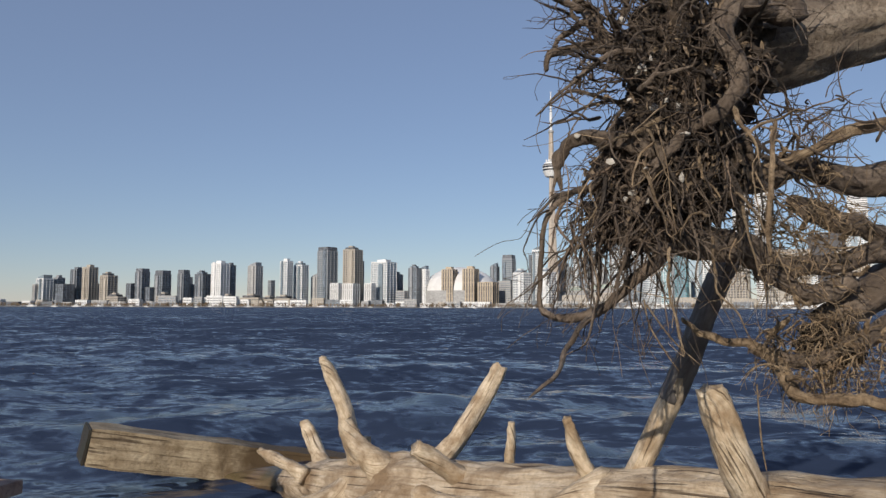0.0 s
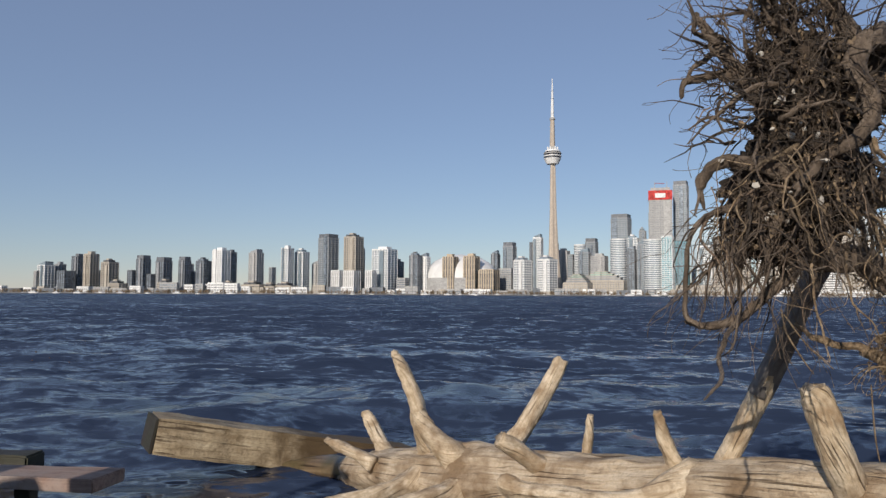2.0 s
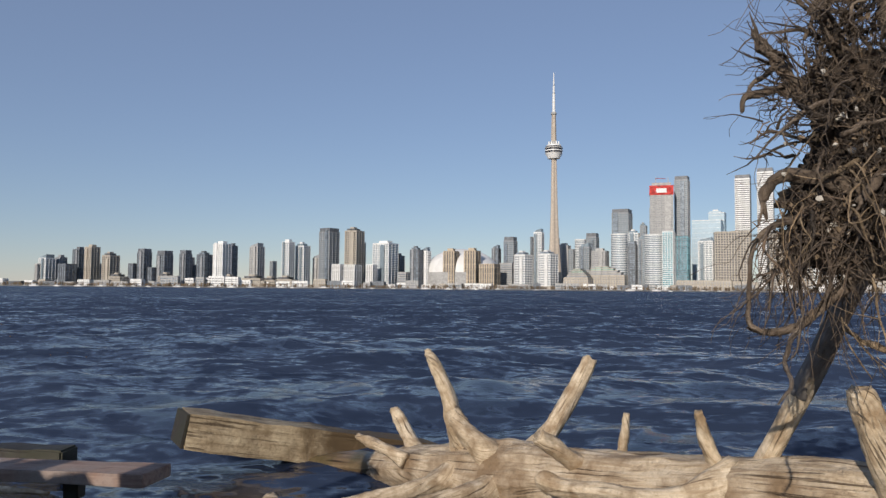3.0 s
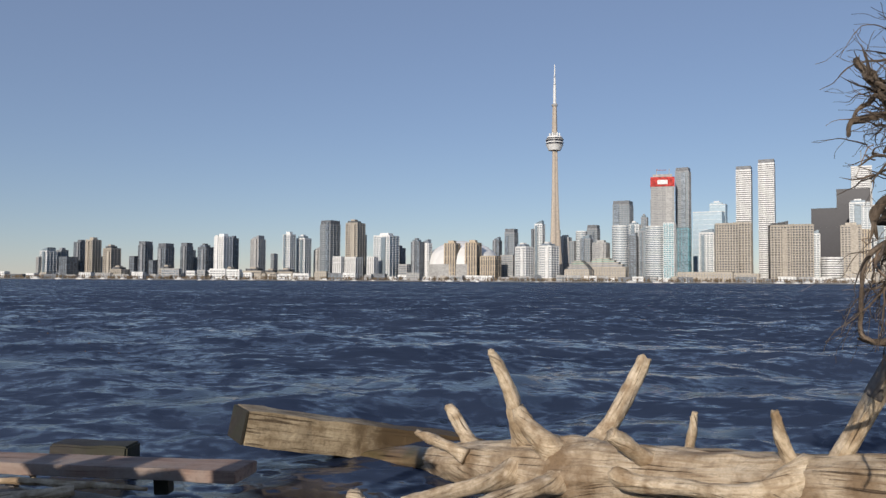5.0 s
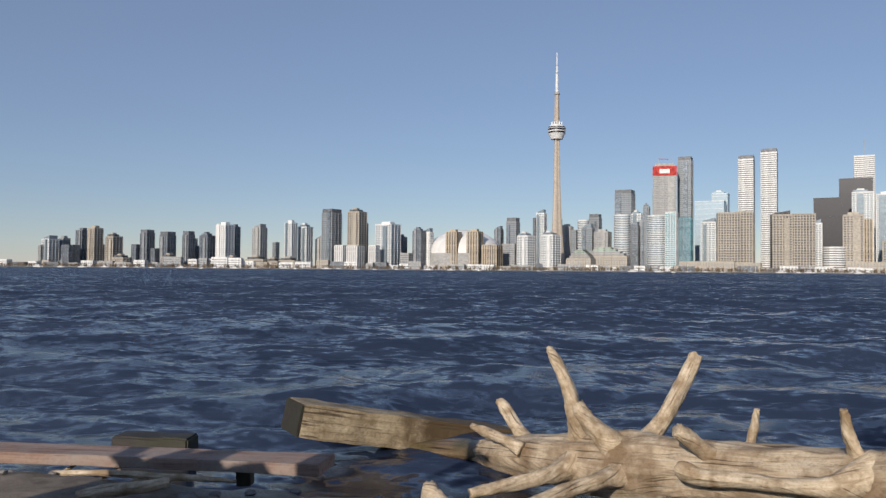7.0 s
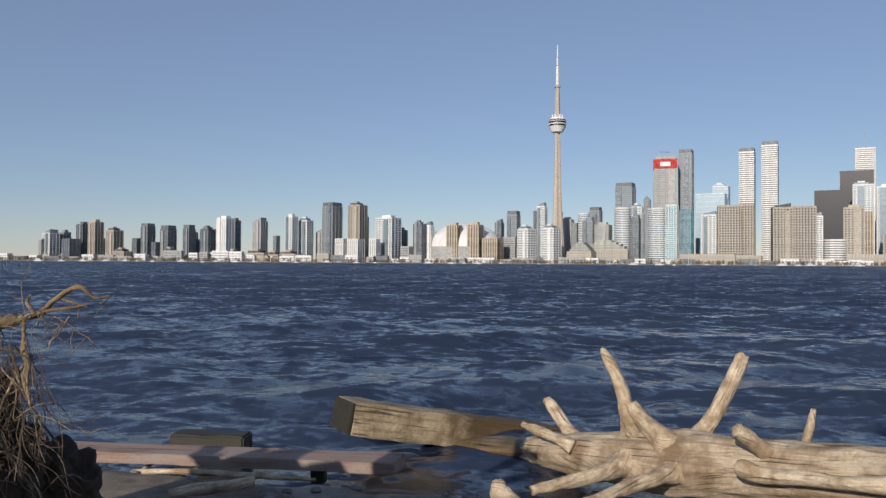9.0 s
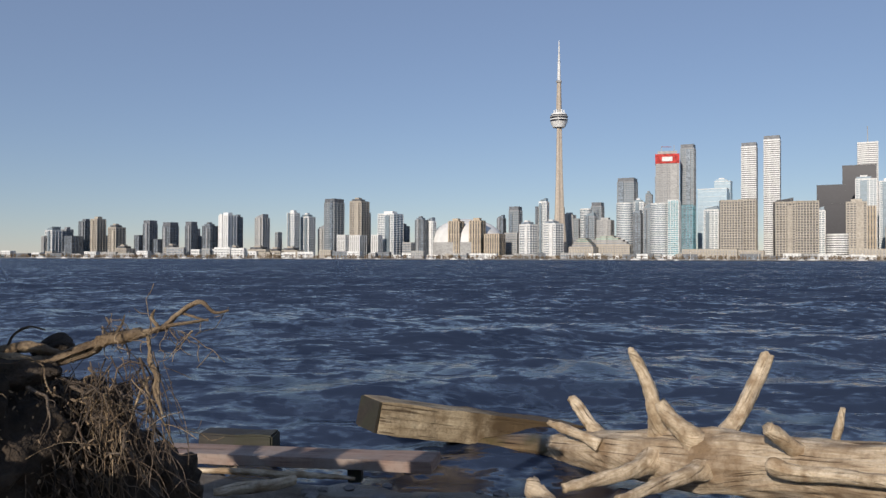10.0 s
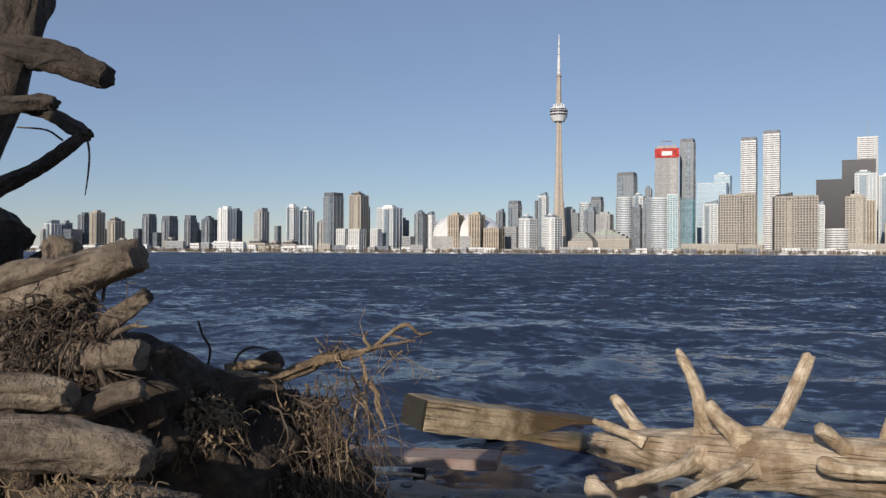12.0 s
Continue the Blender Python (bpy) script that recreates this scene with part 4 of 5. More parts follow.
    limb("thick_root", g, B, [(0.627, 1.580, 1.525, 0.0227), (0.611, 1.600, 1.627, 0.0208), (0.571, 1.620, 1.709, 0.0177), (0.553, 1.640, 1.805, 0.0132), (0.503, 1.660, 1.881, 0.0073)], 16, 9, 0.3, 64.0, "point")
    limb("thick_root", g, B, [(0.688, 1.600, 1.576, 0.0252), (0.696, 1.580, 1.662, 0.0205), (0.666, 1.560, 1.736, 0.0158), (0.672, 1.550, 1.824, 0.0090)], 16, 9, 0.3, 65.0, "point")
    limb("root", g, B, [(0.444, 1.500, 1.045, 0.0064), (0.403, 1.450, 1.004, 0.0051), (0.374, 1.400, 0.966, 0.0049), (0.354, 1.300, 0.936, 0.0036), (0.313, 1.250, 0.908, 0.0017)], 11, 12, 0.40, 52.0, "point")
    limb("thick_root", g, B, [(0.524, 1.600, 1.209, 0.0319), (0.627, 1.620, 1.181, 0.0343), (0.737, 1.660, 1.167, 0.0303), (0.838, 1.700, 1.133, 0.0237), (0.959, 1.750, 1.138, 0.0206), (1.096, 1.800, 1.175, 0.0199), (1.307, 1.900, 1.233, 0.0234)], 18, 12, 0.30, 53.0)
    limb("thick_root", g, B, [(0.653, 1.620, 1.326, 0.0345), (0.775, 1.700, 1.326, 0.0312), (0.882, 1.740, 1.346, 0.0269), (0.979, 1.780, 1.336, 0.0299), (1.067, 1.820, 1.331, 0.0330), (1.171, 1.860, 1.360, 0.0361), (1.440, 2.000, 1.493, 0.0470)], 20, 12, 0.27, 54.0)
    limb("pale_root", g, P, [(0.701, 1.600, 1.270, 0.0090), (0.774, 1.620, 1.317, 0.0091), (0.848, 1.640, 1.349, 0.0104), (0.911, 1.660, 1.377, 0.0105), (0.976, 1.680, 1.411, 0.0117), (1.030, 1.700, 1.427, 0.0130), (1.140, 1.740, 1.442, 0.0157)], 14, 12, 0.42, 55.0)
    limb("root", g, B, [(0.879, 1.740, 1.269, 0.0171), (0.944, 1.760, 1.253, 0.0221), (1.030, 1.800, 1.228, 0.0212), (1.159, 1.850, 1.204, 0.0255), (1.329, 1.900, 1.181, 0.0260)], 16, 12, 0.30, 56.0)
    limb("thick_root", g, B, [(0.939, 1.800, 1.026, 0.0124), (0.999, 1.800, 1.045, 0.0298), (1.068, 1.820, 1.070, 0.0401), (1.184, 1.860, 1.115, 0.0459), (1.382, 1.950, 1.184, 0.0533)], 18, 12, 0.36, 57.0)
    limb("pale_root", g, P, [(0.657, 1.800, 1.023, 0.0040), (0.691, 1.800, 0.998, 0.0069), (0.736, 1.790, 0.974, 0.0078), (0.785, 1.770, 0.967, 0.0087), (0.827, 1.740, 0.943, 0.0131), (0.847, 1.700, 0.893, 0.0137), (0.878, 1.680, 0.861, 0.0126), (0.939, 1.670, 0.860, 0.0133), (1.023, 1.670, 0.853, 0.0133), (1.137, 1.660, 0.856, 0.0139)], 14, 12, 0.42, 58.0)
    limb("pale_root", g, P, [(0.827, 1.760, 0.981, 0.0073), (0.844, 1.740, 1.003, 0.0072), (0.858, 1.720, 1.022, 0.0060)], 8, 5, 0.15, 59.0)
    limb("pale_root", g, P, [(0.687, 1.240, 1.329, 0.0026), (0.675, 1.220, 1.277, 0.0042), (0.669, 1.220, 1.217, 0.0042), (0.664, 1.220, 1.166, 0.0042), (0.669, 1.230, 1.125, 0.0025)], 8, 7, 0.2, 60.0, "point")
    limb("root", g, B, [(0.797, 1.680, 1.121, 0.0187), (0.859, 1.700, 1.098, 0.0165), (0.923, 1.720, 1.074, 0.0190), (0.992, 1.750, 1.099, 0.0193)], 14, 12, 0.40, 61.0)
    limb("root", g, B, [(0.793, 1.760, 0.959, 0.0098), (0.867, 1.740, 0.931, 0.0156), (0.929, 1.720, 0.933, 0.0142), (0.998, 1.720, 0.980, 0.0165), (1.092, 1.750, 1.027, 0.0215)], 14, 12, 0.40, 62.0)
    # soil that still clings to the roots
    for k, (at, size) in enumerate((((0.612, 1.600, 1.455), (0.095, 0.08, 0.12)), ((0.553, 1.590, 1.330), (0.095, 0.08, 0.095)), ((0.652, 1.640, 1.330), (0.10, 0.08, 0.095)), ((0.702, 1.660, 1.561), (0.11, 0.1, 0.11)), ((0.510, 1.600, 1.235), (0.06, 0.06, 0.06)), ((0.602, 1.620, 1.587), (0.085, 0.08, 0.08)), ((0.980, 1.820, 0.963), (0.06, 0.05, 0.05)))):
        lump("soil_clump", g, M["soil"], at, size, k * 3.3, 0.55, 5, freq=3.6)
    spots = [((0.575, 1.510, 1.410), (0.14, 0.11, 0.17)), ((0.520, 1.520, 1.270), (0.12, 0.09, 0.10)), ((0.646, 1.560, 1.330), (0.11, 0.1, 0.12)), ((0.632, 1.550, 1.549), (0.14, 0.1, 0.12)), ((0.610, 1.600, 1.709), (0.10, 0.06, 0.10))]
    heart = (0.69, 1.68, 1.52)
    tubes("root_tangle", g, R, tangle(rng, 430, lambda: in_ball(rng, *rng.choice(spots)), 0.12, 0.0019, 0.12, (0, -0.02, 0), 0.34, 8, heart), 4, 2, 0.0, "tangled brown rootlets", "stuff", wander=0.003)
    tubes("root_tangle", g, B, tangle(rng, 85, lambda: in_ball(rng, *rng.choice(spots)), 0.22, 0.0046, 0.14, (-0.02, -0.03, 0), 0.3, 9, heart, 0.4), 8, 2, 0.4, "thicker winding roots", "stuff", wander=0.007)
    tubes("root_tangle", g, M["shadebark"], tangle(rng, 120, lambda: in_ball(rng, *rng.choice(spots)), 0.20, 0.0042, 0.10, (-0.02, -0.02, 0), 0.3, 9, heart, 0.4), 8, 2, 0.4, "dark roots", "stuff", wander=0.007)
    tubes("root_tangle", g, R, tangle(rng, 60, lambda: in_ball(rng, (0.462, 1.500, 1.215), (0.12, 0.09, 0.10)), 0.25, 0.0025, 0.36, (-0.02, 0, 0), 0.3, 9), 5, 2, 0.1, "long hanging rootlets", "stuff", wander=0.006)
    tubes("root_tangle", g, B, tangle(rng, 14, lambda: in_ball(rng, (0.440, 1.500, 1.230), (0.09, 0.07, 0.10)), 0.27, 0.0042, 0.45, (-0.03, 0, 0), 0.3, 9, None, 0.4), 7, 3, 0.35, "hanging roots", "stuff", wander=0.008)
    tubes("root_tangle", g, R, tangle(rng, 80, lambda: in_ball(rng, (0.465, 1.580, 1.542), (0.08, 0.07, 0.15)), 0.11, 0.0024, 0.0, (-0.04, 0, 0), 0.4, 7, heart), 5, 2, 0.0, "short curled rootlets", "stuff", wander=0.004)
    tubes("root_tangle", g, B, tangle(rng, 34, lambda: in_ball(rng, (0.520, 1.560, 1.640), (0.12, 0.06, 0.10)), 0.16, 0.0048, -0.12, (-0.03, 0, 0), 0.34, 8, heart, 0.45), 8, 3, 0.4, "upright broken roots", "stuff", wander=0.008)
    tubes("root_tangle", g, P, tangle(rng, 24, lambda: in_ball(rng, (0.568, 1.440, 1.290), (0.2, 0.08, 0.20)), 0.22, 0.0034, 0.3, (0, -0.03, 0), 0.3, 8, heart), 6, 3, 0.2, "pale stripped rootlets", "stuff", wander=0.007)
    tubes("root_tangle", g, P, tangle(rng, 200, lambda: in_ball(rng, (0.874, 1.700, 1.192), (0.15, 0.1, 0.13)), 0.15, 0.0018, 0.1, (0.05, 0, 0), 0.6), 5, 3, 0.0, "pale fine rootlets", "stuff")
    tubes("root_tangle", g, P, tangle(rng, 300, lambda: in_ball(rng, (0.932, 1.720, 0.960), (0.14, 0.08, 0.11)), 0.10, 0.0017, 0.35, (0, 0, 0), 0.45), 4, 2, 0.0, "pale matted rootlets", "stuff")
    tubes("root_tangle", g, R, tangle(rng, 90, lambda: in_ball(rng, (0.898, 1.680, 1.415), (0.16, 0.08, 0.08)), 0.14, 0.0022, 0.0, (0, 0, 0.02), 0.6), 5, 3, 0.0, "thin twigs", "stuff")
    for k in range(26):
        f = k / 25
        a = Vector((0.78 + 0.36 * f, 1.66 + 0.1 * f, rng.choice((0.90, 0.97, 1.06, 1.14, 1.20, 1.33)) + rng.gauss(0, 0.012)))
        e = Vector((rng.gauss(-0.3, 0.6), rng.gauss(-0.5, 0.3), rng.gauss(0.1, 0.5))).normalized() * rng.uniform(0.02, 0.06)
        limb("splinter", g, P, [(*a, 0.0060), (*(a + e * 0.5 + Vector((0, 0, rng.gauss(0, 0.004)))), 0.0050), (*(a + e), 0.0030)], 8, 4, 0.4, 150.0 + k)
    limb("root_fibre", g, P, [(0.527, 1.500, 1.060, 0.0016), (0.536, 1.500, 1.013, 0.0016), (0.566, 1.500, 0.961, 0.0016), (0.587, 1.500, 0.930, 0.0010)], 5, 5, 0.0, 110.0, "point")
    limb("root_fibre", g, P, [(0.532, 1.500, 1.050, 0.0016), (0.577, 1.500, 0.987, 0.0017), (0.626, 1.500, 0.941, 0.0010)], 5, 5, 0.0, 111.0, "point")
    limb("root_fibre", g, P, [(0.785, 1.700, 0.887, 0.0018), (0.788, 1.700, 0.817, 0.0018), (0.792, 1.700, 0.760, 0.0019), (0.799, 1.700, 0.714, 0.0012)], 5, 5, 0.0, 112.0, "point")
    flakes("dry_litter", g, M["litter"], rng, 700, lambda: in_ball(rng, *rng.choice(spots)), 0.010)
    chips(rng, g, 20, lambda: in_ball(rng, (0.505, 1.450, 1.420), (0.13, 0.05, 0.24)), 0.0072)
    return g


hanging_root_mass()


def stump_heap():
    g = empty("root_stump", "upturned tree stump with sawn limbs and hanging roots on the beach", "tree stump")
    rng = random.Random(77)
    B, R, P, T = M["bark"], M["rootlet"], M["paleroot"], M["trunk"]
    # stem and upper limbs: their shade is put into the bark colour
    limb("stem", g, M["shadebark"], [(-2.386, 0.330, 1.875, 0.0406), (-2.390, 0.330, 1.834, 0.0488), (-2.389, 0.320, 1.780, 0.0464), (-2.400, 0.300, 1.685, 0.0457), (-2.430, 0.280, 1.582, 0.0490), (-2.463, 0.250, 1.463, 0.0576), (-2.441, 0.200, 1.329, 0.0920), (-2.440, 0.200, 1.173, 0.1380), (-2.448, 0.200, 0.943, 0.1655)], 34, 14, 0.26, 71.0)
    limb("sawn_limb", g, M["shadebark"], [(-2.398, 0.300, 1.710, 0.0338), (-2.345, 0.300, 1.705, 0.0297), (-2.292, 0.300, 1.694, 0.0256), (-2.240, 0.300, 1.671, 0.0225), (-2.211, 0.300, 1.659, 0.0196)], 26, 14, 0.26, 72.0)
    limb("limb", g, M["shadebark"], [(-2.388, 0.220, 1.590, 0.0168), (-2.328, 0.220, 1.598, 0.0158), (-2.278, 0.220, 1.604, 0.0148), (-2.251, 0.220, 1.600, 0.0110)], 22, 14, 0.30, 73.0)
    limb("limb", g, M["shadebark"], [(-2.323, 0.240, 1.602, 0.0113), (-2.265, 0.230, 1.585, 0.0102), (-2.219, 0.220, 1.561, 0.0119), (-2.189, 0.210, 1.546, 0.0100)], 22, 14, 0.30, 74.0)
    limb("limb", g, M["shadebark"], [(-2.194, 0.210, 1.548, 0.0082), (-2.226, 0.200, 1.520, 0.0108), (-2.274, 0.200, 1.489, 0.0118), (-2.322, 0.200, 1.467, 0.0128), (-2.381, 0.200, 1.440, 0.0147)], 22, 14, 0.30, 75.0)
    limb("twig", g, R, [(-2.239, 0.220, 1.541, 0.0018), (-2.268, 0.220, 1.558, 0.0018), (-2.318, 0.220, 1.563, 0.0014)], 6, 6, 0.1, 76.0, "point")
    limb("twig", g, R, [(-2.189, 0.210, 1.539, 0.0018), (-2.186, 0.210, 1.512, 0.0018), (-2.189, 0.210, 1.475, 0.0014), (-2.193, 0.210, 1.450, 0.0009)], 6, 6, 0.1, 77.0, "point")
    limb("sawn_limb", g, T, [(-2.244, 0.050, 1.270, 0.0337), (-2.162, 0.030, 1.304, 0.0393), (-2.106, 0.020, 1.321, 0.0348), (-2.052, 0.010, 1.337, 0.0286), (-2.003, 0.000, 1.349, 0.0250), (-1.987, 0.000, 1.354, 0.0224)], 30, 14, 0.26, 78.0)
    limb("sawn_limb", g, T, [(-2.185, 0.100, 1.283, 0.0303), (-2.154, 0.080, 1.333, 0.0271), (-2.138, 0.070, 1.362, 0.0230), (-2.134, 0.070, 1.378, 0.0178)], 28, 14, 0.29, 79.0)
    limb("limb_stub", g, B, [(-2.096, 0.030, 1.236, 0.0183), (-2.050, 0.020, 1.260, 0.0151), (-2.013, 0.010, 1.282, 0.0119), (-1.975, 0.000, 1.304, 0.0095)], 24, 14, 0.29, 80.0)
    limb("knot", g, M["shadebark"], [(-2.391, 0.200, 1.403, 0.0458), (-2.327, 0.180, 1.393, 0.0412), (-2.281, 0.170, 1.375, 0.0354)], 26, 14, 0.30, 81.0)
    limb("sawn_log", g, T, [(-2.321, 0.050, 1.184, 0.0257), (-2.203, 0.030, 1.207, 0.0230), (-2.122, 0.020, 1.218, 0.0216), (-2.044, 0.010, 1.223, 0.0208), (-1.987, 0.010, 1.224, 0.0202)], 30, 14, 0.16, 82.0)
    limb("limb", g, T, [(-2.209, -0.080, 1.185, 0.0235), (-2.120, -0.080, 1.191, 0.0221), (-2.061, -0.070, 1.189, 0.0210), (-2.032, -0.070, 1.187, 0.0162)], 26, 14, 0.26, 83.0)
    limb("limb", g, B, [(-2.097, -0.050, 1.133, 0.0140), (-2.059, -0.040, 1.151, 0.0153), (-2.020, -0.030, 1.171, 0.0160), (-1.969, -0.020, 1.185, 0.0155)], 24, 14, 0.29, 84.0)
    limb("heavy_log", g, T, [(-2.132, -0.200, 1.156, 0.0290), (-2.055, -0.200, 1.161, 0.0278), (-1.987, -0.190, 1.161, 0.0262), (-1.936, -0.180, 1.154, 0.0246), (-1.899, -0.180, 1.147, 0.0218), (-1.879, -0.180, 1.140, 0.0157)], 32, 14, 0.19, 85.0)
    limb("heavy_log", g, T, [(-2.062, -0.100, 1.060, 0.0225), (-1.991, -0.100, 1.067, 0.0210), (-1.933, -0.080, 1.061, 0.0200), (-1.879, -0.060, 1.053, 0.0163)], 26, 14, 0.26, 86.0)
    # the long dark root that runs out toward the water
    limb("long_root", g, M["shadebark"], [(-2.092, 0.120, 1.200, 0.0389), (-2.051, 0.160, 1.182, 0.0401), (-2.016, 0.200, 1.161, 0.0334), (-1.978, 0.240, 1.141, 0.0246), (-1.936, 0.280, 1.131, 0.0185), (-1.895, 0.300, 1.140, 0.0137)], 28, 14, 0.30, 87.0)
    limb("pale_root", g, P, [(-1.996, 0.260, 1.161, 0.0093), (-1.946, 0.280, 1.150, 0.0113), (-1.895, 0.300, 1.153, 0.0095), (-1.851, 0.310, 1.169, 0.0114), (-1.825, 0.310, 1.183, 0.0086), (-1.798, 0.315, 1.189, 0.0095), (-1.759, 0.320, 1.196, 0.0057), (-1.738, 0.325, 1.203, 0.0048), (-1.722, 0.325, 1.219, 0.0038), (-1.706, 0.330, 1.234, 0.0033), (-1.687, 0.335, 1.240, 0.0029), (-1.665, 0.335, 1.226, 0.0024), (-1.645, 0.340, 1.230, 0.0012)], 14, 9, 0.5, 88.0, "point", "sunlit ochre root reaching toward the water")
    limb("pale_root", g, P, [(-1.993, 0.300, 1.161, 0.0086), (-1.944, 0.300, 1.167, 0.0086), (-1.905, 0.300, 1.163, 0.0057), (-1.875, 0.300, 1.151, 0.0038)], 9, 6, 0.26, 89.0)
    limb("twig", g, P, [(-1.764, 0.320, 1.194, 0.0038), (-1.725, 0.320, 1.204, 0.0029), (-1.693, 0.330, 1.209, 0.0024), (-1.674, 0.330, 1.213, 0.0010)], 7, 6, 0.2, 90.0, "point")
    limb("twig", g, P, [(-1.749, 0.320, 1.202, 0.0029), (-1.759, 0.320, 1.215, 0.0029), (-1.754, 0.320, 1.227, 0.0010)], 7, 5, 0.2, 90.5, "point")
    limb("twig", g, P, [(-1.815, 0.310, 1.185, 0.0029), (-1.802, 0.310, 1.204, 0.0019), (-1.797, 0.310, 1.219, 0.0009)], 7, 5, 0.2, 91.0, "point")
    limb("twig", g, P, [(-1.717, 0.330, 1.222, 0.0024), (-1.693, 0.330, 1.215, 0.0019), (-1.674, 0.330, 1.210, 0.0010)], 7, 5, 0.2, 91.5, "point")
    limb("root", g, P, [(-1.766, 0.320, 1.188, 0.0029), (-1.756, 0.310, 1.169, 0.0033), (-1.750, 0.300, 1.150, 0.0037), (-1.729, 0.280, 1.133, 0.0046), (-1.723, 0.270, 1.110, 0.0032), (-1.710, 0.260, 1.083, 0.0014)], 10, 9, 0.5, 92.0, "point")
    limb("twig", g, R, [(-2.042, 0.300, 1.242, 0.0019), (-2.034, 0.300, 1.218, 0.0024), (-2.021, 0.300, 1.196, 0.0024), (-2.025, 0.300, 1.166, 0.0019)], 6, 6, 0.2, 93.0, "point")
    limb("twig", g, R, [(-1.981, 0.300, 1.165, 0.0024), (-1.969, 0.300, 1.188, 0.0024), (-1.944, 0.300, 1.200, 0.0019), (-1.919, 0.300, 1.196, 0.0010)], 6, 6, 0.2, 94.0, "point")
    limb("knot", g, M["shadebark"], [(-1.977, 0.360, 1.152, 0.0100), (-1.935, 0.360, 1.168, 0.0140), (-1.915, 0.360, 1.161, 0.0080)], 19, 14, 0.30, 95.0)
    # root plate added beside the path, out of view, to shade stem and sand
    limb("thick_root", g, B, [(-2.7, -0.2, 1.0, 0.16), (-2.62, -0.4, 1.45, 0.12), (-2.5, -0.5, 1.68, 0.12), (-2.42, -0.52, 1.86, 0.08)], 18, 8, 0.28, 97.0)
    lump("soil_clump", g, M["soil"], (-2.8, -0.3, 0.9), (0.25, 0.3, 0.5), 61.0, 0.5, 4, freq=2.4)
    lump("soil_clump", g, M["soil"], (-3.05, 0.05, 0.9), (0.46, 0.25, 0.6), 63.0, 0.5, 4, freq=2.4)
    for k, (dx, dz) in enumerate(((-0.55, 0.75), (-0.2, 0.68), (-0.8, 0.35), (0.1, 0.5))):
        limb("thick_root", g, B, [(-3.05, 0.05, 0.9, 0.09), (-3.05 + dx * 0.5, 0.02, 0.9 + dz * 0.6, 0.06), (-3.05 + dx, -0.02, 0.9 + dz, 0.03)], 16, 8, 0.3, 140.0 + k)
    # soil and litter
    for k, (at, size) in enumerate((((-2.217, 0.120, 1.257), (0.08, 0.07, 0.08)), ((-2.039, 0.250, 0.998), (0.16, 0.12, 0.16)), ((-1.956, 0.420, 0.930), (0.16, 0.1, 0.16)), ((-2.097, 0.100, 1.137), (0.13, 0.09, 0.10)), ((-1.893, 0.500, 0.842), (0.14, 0.12, 0.13)), ((-2.092, 0.300, 0.779), (0.3, 0.22, 0.24)), ((-2.379, 0.200, 0.946), (0.26, 0.2, 0.4)), ((-1.931, 0.480, 0.674), (0.26, 0.2, 0.2)))):
        lump("soil_clump", g, M["soil"], at, size, 20 + k * 2.7, 0.36, 5, freq=2.4)
    tubes("root_tangle", g, P, tangle(rng, 260, lambda: in_ball(rng, (-1.988, 0.160, 1.107), (0.075, 0.05, 0.045)), 0.055, 0.0013, 0.3, (0.1, -0.1, 0), 0.6), 5, 3, 0.0, "ochre matted rootlets and dry litter", "stuff")
    flakes("dry_litter", g, M["litter"], rng, 420, lambda: in_ball(rng, (-1.988, 0.140, 1.111), (0.075, 0.05, 0.05)), 0.006)
    flakes("dry_litter", g, M["litter"], rng, 300, lambda: in_ball(rng, (-2.121, 0.030, 1.243), (0.09, 0.05, 0.10)), 0.004)
    tubes("root_tangle", g, P, tangle(rng, 26, lambda: in_ball(rng, (-1.762, 0.310, 1.193), (0.09, 0.02, 0.012)), 0.07, 0.0010, 0.12, (0.1, 0, 0), 0.5), 5, 4, 0.0, "thin side twigs", "stuff")
    crown = (-2.08, 0.18, 1.22)
    tubes("root_tangle", g, R, tangle(rng, 34, lambda: in_ball(rng, (-1.798, 0.300, 1.142), (0.08, 0.05, 0.03)), 0.15, 0.0012, 0.5, (0.05, 0, 0), 0.32, 9), 5, 2, 0.0, "thin hanging rootlets", "stuff", wander=0.004)
    flakes("dry_litter", g, M["litter"], rng, 1100, lambda: in_ball(rng, (-1.973, 0.300, 1.023), (0.20, 0.13, 0.14)), 0.004)
    tubes("root_tangle", g, P, tangle(rng, 26, lambda: in_ball(rng, (-1.842, 0.300, 1.110), (0.10, 0.06, 0.03)), 0.15, 0.0017, 0.5, (0.05, -0.03, 0), 0.45, 9), 5, 3, 0.1, "pale hanging rootlets", "stuff", wander=0.005)
    tubes("root_tangle", g, B, tangle(rng, 30, lambda: in_ball(rng, (-1.900, 0.290, 1.080), (0.13, 0.07, 0.06)), 0.15, 0.0030, 0.35, (0.04, -0.04, 0), 0.45, 9, crown, 0.5), 7, 3, 0.35, "thicker hanging roots", "stuff", wander=0.006)
    tubes("root_tangle", g, R, tangle(rng, 160, lambda: in_ball(rng, (-1.907, 0.340, 1.032), (0.14, 0.1, 0.09)), 0.11, 0.0014, 0.35, (0.03, -0.03, 0), 0.36, 8, crown), 5, 2, 0.0, "dark hanging rootlets", "stuff", wander=0.004)
    tubes("root_tangle", g, R, tangle(rng, 420, lambda: in_ball(rng, (-1.989, 0.320, 1.000), (0.19, 0.13, 0.13)), 0.09, 0.0014, 0.3, (0, -0.1, 0), 0.34, 7, crown), 5, 2, 0.0, "dark matted rootlets", "stuff", wander=0.004)
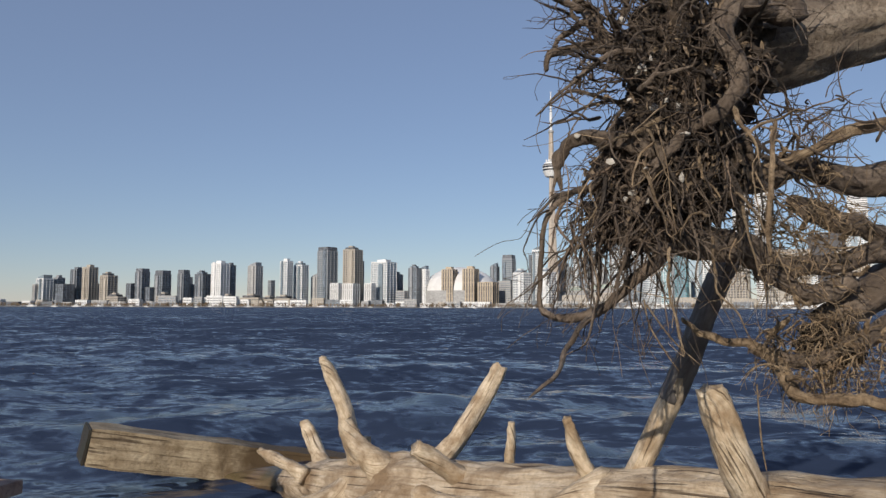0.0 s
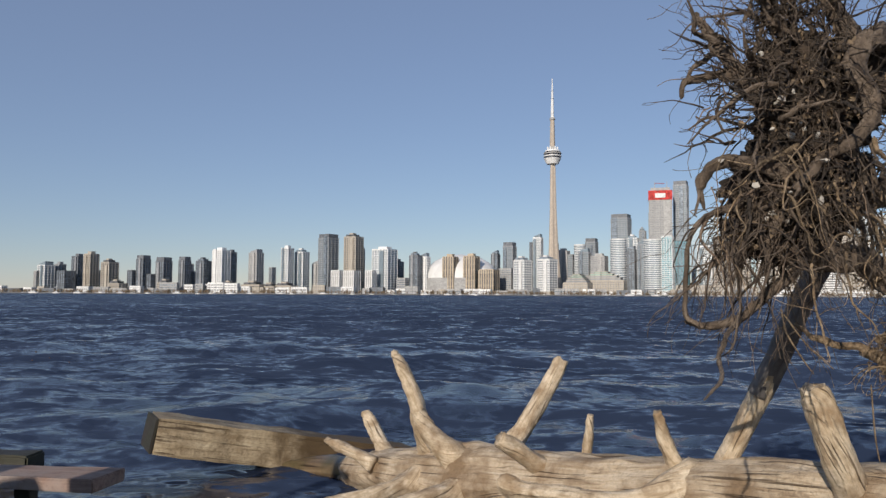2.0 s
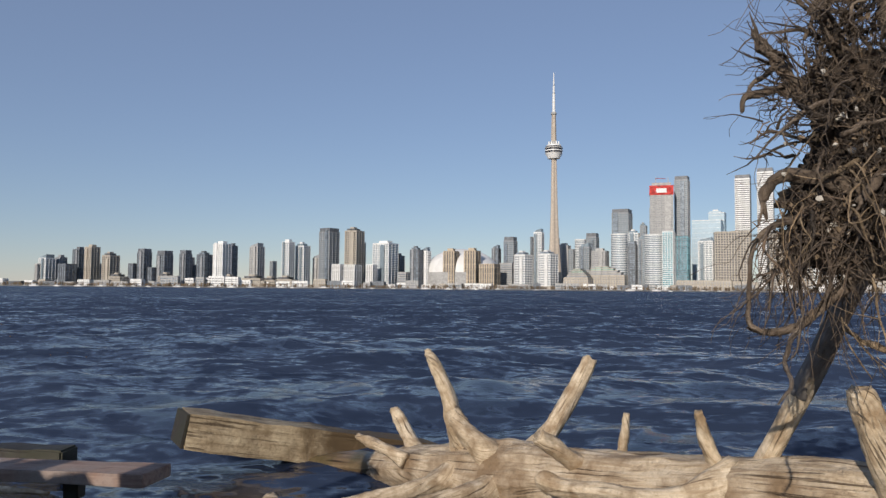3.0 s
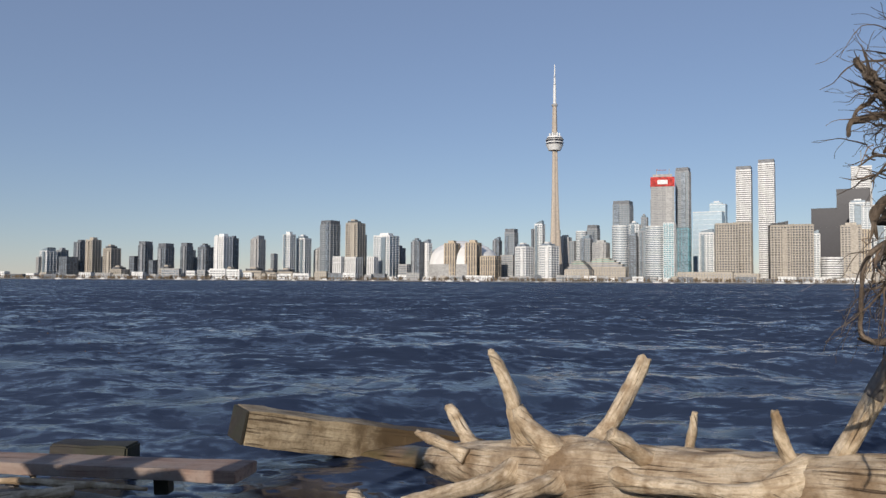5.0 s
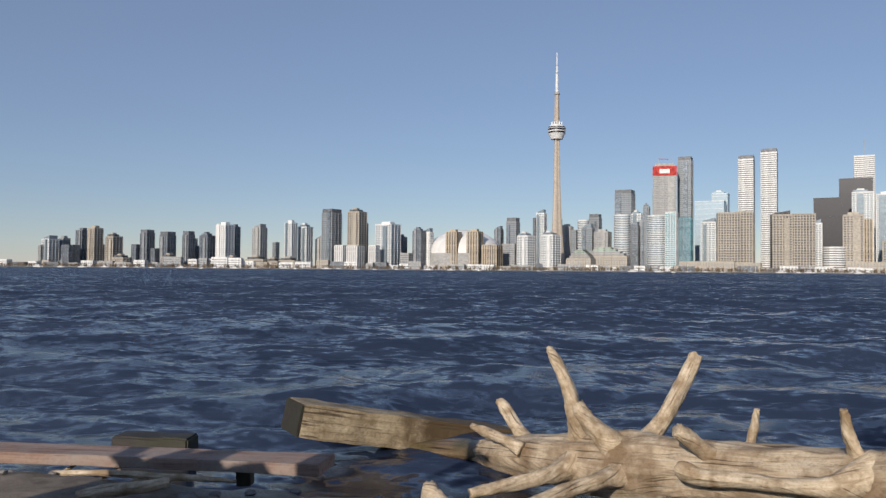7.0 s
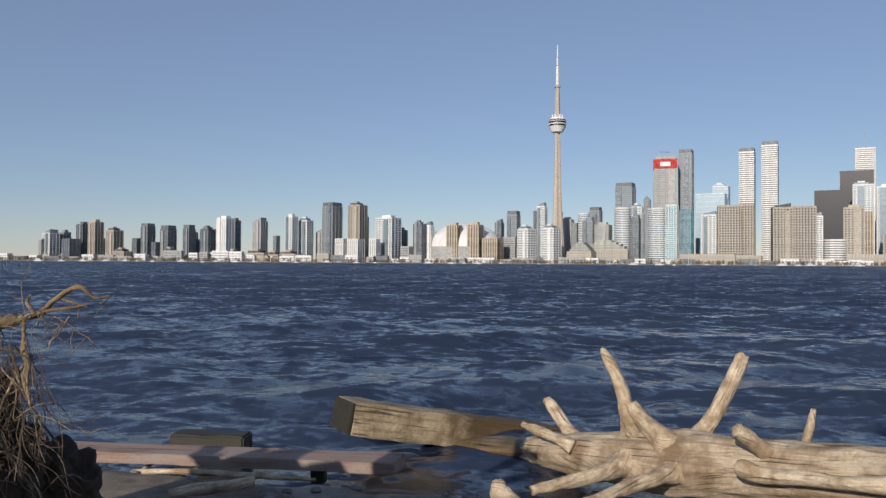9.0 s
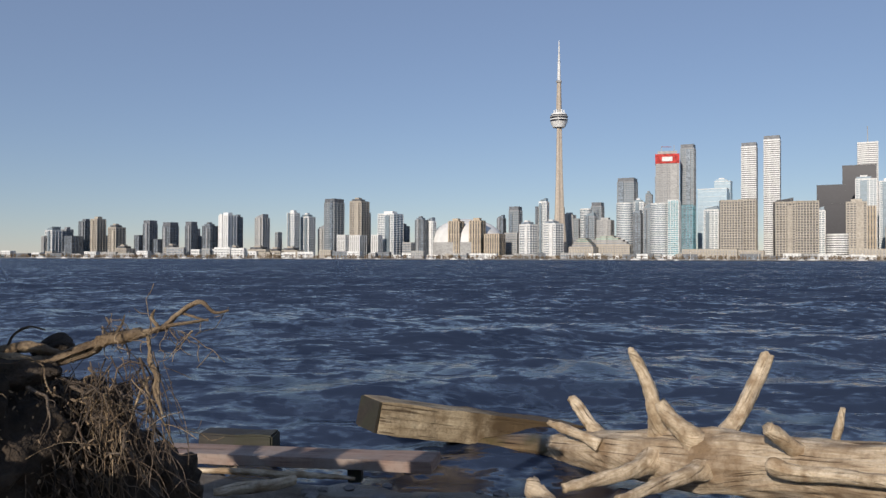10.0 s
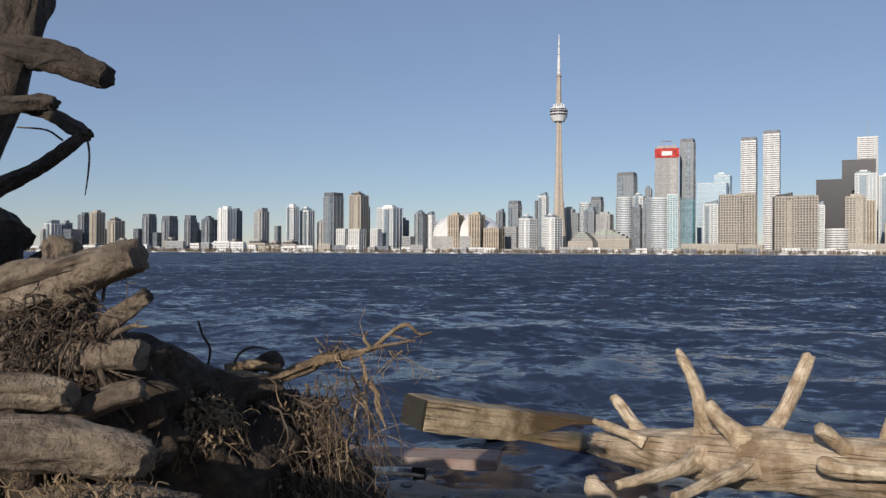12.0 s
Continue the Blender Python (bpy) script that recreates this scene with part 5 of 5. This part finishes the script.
    tubes("root_tangle", g, R, tangle(rng, 190, lambda: in_ball(rng, (-2.110, 0.010, 1.255), (0.08, 0.05, 0.07)), 0.09, 0.0015, 0.3, (0, -0.1, 0), 0.36, 7), 5, 2, 0.0, "fine brown rootlets", "stuff", wander=0.004)
    tubes("root_tangle", g, B, tangle(rng, 30, lambda: in_ball(rng, (-2.110, 0.020, 1.250), (0.08, 0.05, 0.07)), 0.12, 0.0042, 0.25, (0.03, -0.06, 0), 0.34, 7), 7, 3, 0.4, "short broken roots", "stuff", wander=0.006)
    tubes("root_tangle", g, P, tangle(rng, 50, lambda: in_ball(rng, (-1.949, -0.180, 1.121), (0.09, 0.03, 0.02)), 0.07, 0.0012, 0.3, (0, 0, 0), 0.55), 5, 4, 0.0, "thin pale roots under the log", "stuff")
    return g


stump_heap()


# ---- shore clutter ----
def shore_stones():
    rng = random.Random(5)
    for i in range(60):
        x, y = rng.uniform(-3.2, -0.3), rng.uniform(1.6, 3.9)
        s = rng.choice((0.012, 0.02, 0.03, 0.045))
        o = lump("stone", None, M["stone"], (0, 0, 0), (s, s * rng.uniform(0.7, 1.1), s * 0.6), i * 1.7, 0.35, 2)
        o.location = (x, y, shore_z(x, y) + s * 0.15)
        tagged(o, "small grey shore stone lying on the sand", "stone", "shore stones")


shore_stones()
splinter = empty("broken_stump", "grey splintered stump of wood standing on the sand", "driftwood")
limb("stump", splinter, M["drift"], [(-1.096, 2.780, 0.111, 0.0657), (-1.131, 2.780, 0.192, 0.0548), (-1.162, 2.790, 0.251, 0.0440), (-1.172, 2.800, 0.275, 0.0221)], 12, 6, 0.35, 101.0)
limb("splinter", splinter, M["drift"], [(-1.071, 2.760, 0.133, 0.0435), (-1.090, 2.760, 0.192, 0.0354), (-1.132, 2.770, 0.241, 0.0191)], 9, 5, 0.35, 102.0, "point")


# ---- thin drift sticks and a prop by the plank ----
for k, pts in enumerate(([(-2.904, 2.720, 0.270, 0.0135), (-2.609, 2.660, 0.301, 0.0157), (-2.340, 2.600, 0.312, 0.0153), (-2.117, 2.560, 0.321, 0.0125), (-1.957, 2.540, 0.322, 0.0074)], [(-2.489, 2.250, 0.322, 0.0208), (-2.404, 2.300, 0.333, 0.0234), (-2.287, 2.340, 0.339, 0.0259), (-2.194, 2.420, 0.348, 0.0217)], [(-2.933, 2.800, 0.236, 0.0083), (-2.888, 2.850, 0.268, 0.0084), (-2.840, 2.900, 0.295, 0.0085)], [(-2.722, 2.900, 0.290, 0.0113), (-2.641, 2.820, 0.278, 0.0110), (-2.545, 2.700, 0.277, 0.0079)])):
    d = empty("drift_stick", "thin pale driftwood stick lying on the sand", "driftwood", "drift sticks")
    limb("stick", d, M["stub"], pts, 9, 7, 0.3, 120.0 + k)
prop = empty("plank_prop", "short dark timber prop under the painted plank", "timber")
timber("prop", prop, M["wetblock"], (-2.049, 2.800, 0.266), (-1.983, 2.800, 0.268), 0.06, 0.07, 0.004, 3, 0.004, 9)
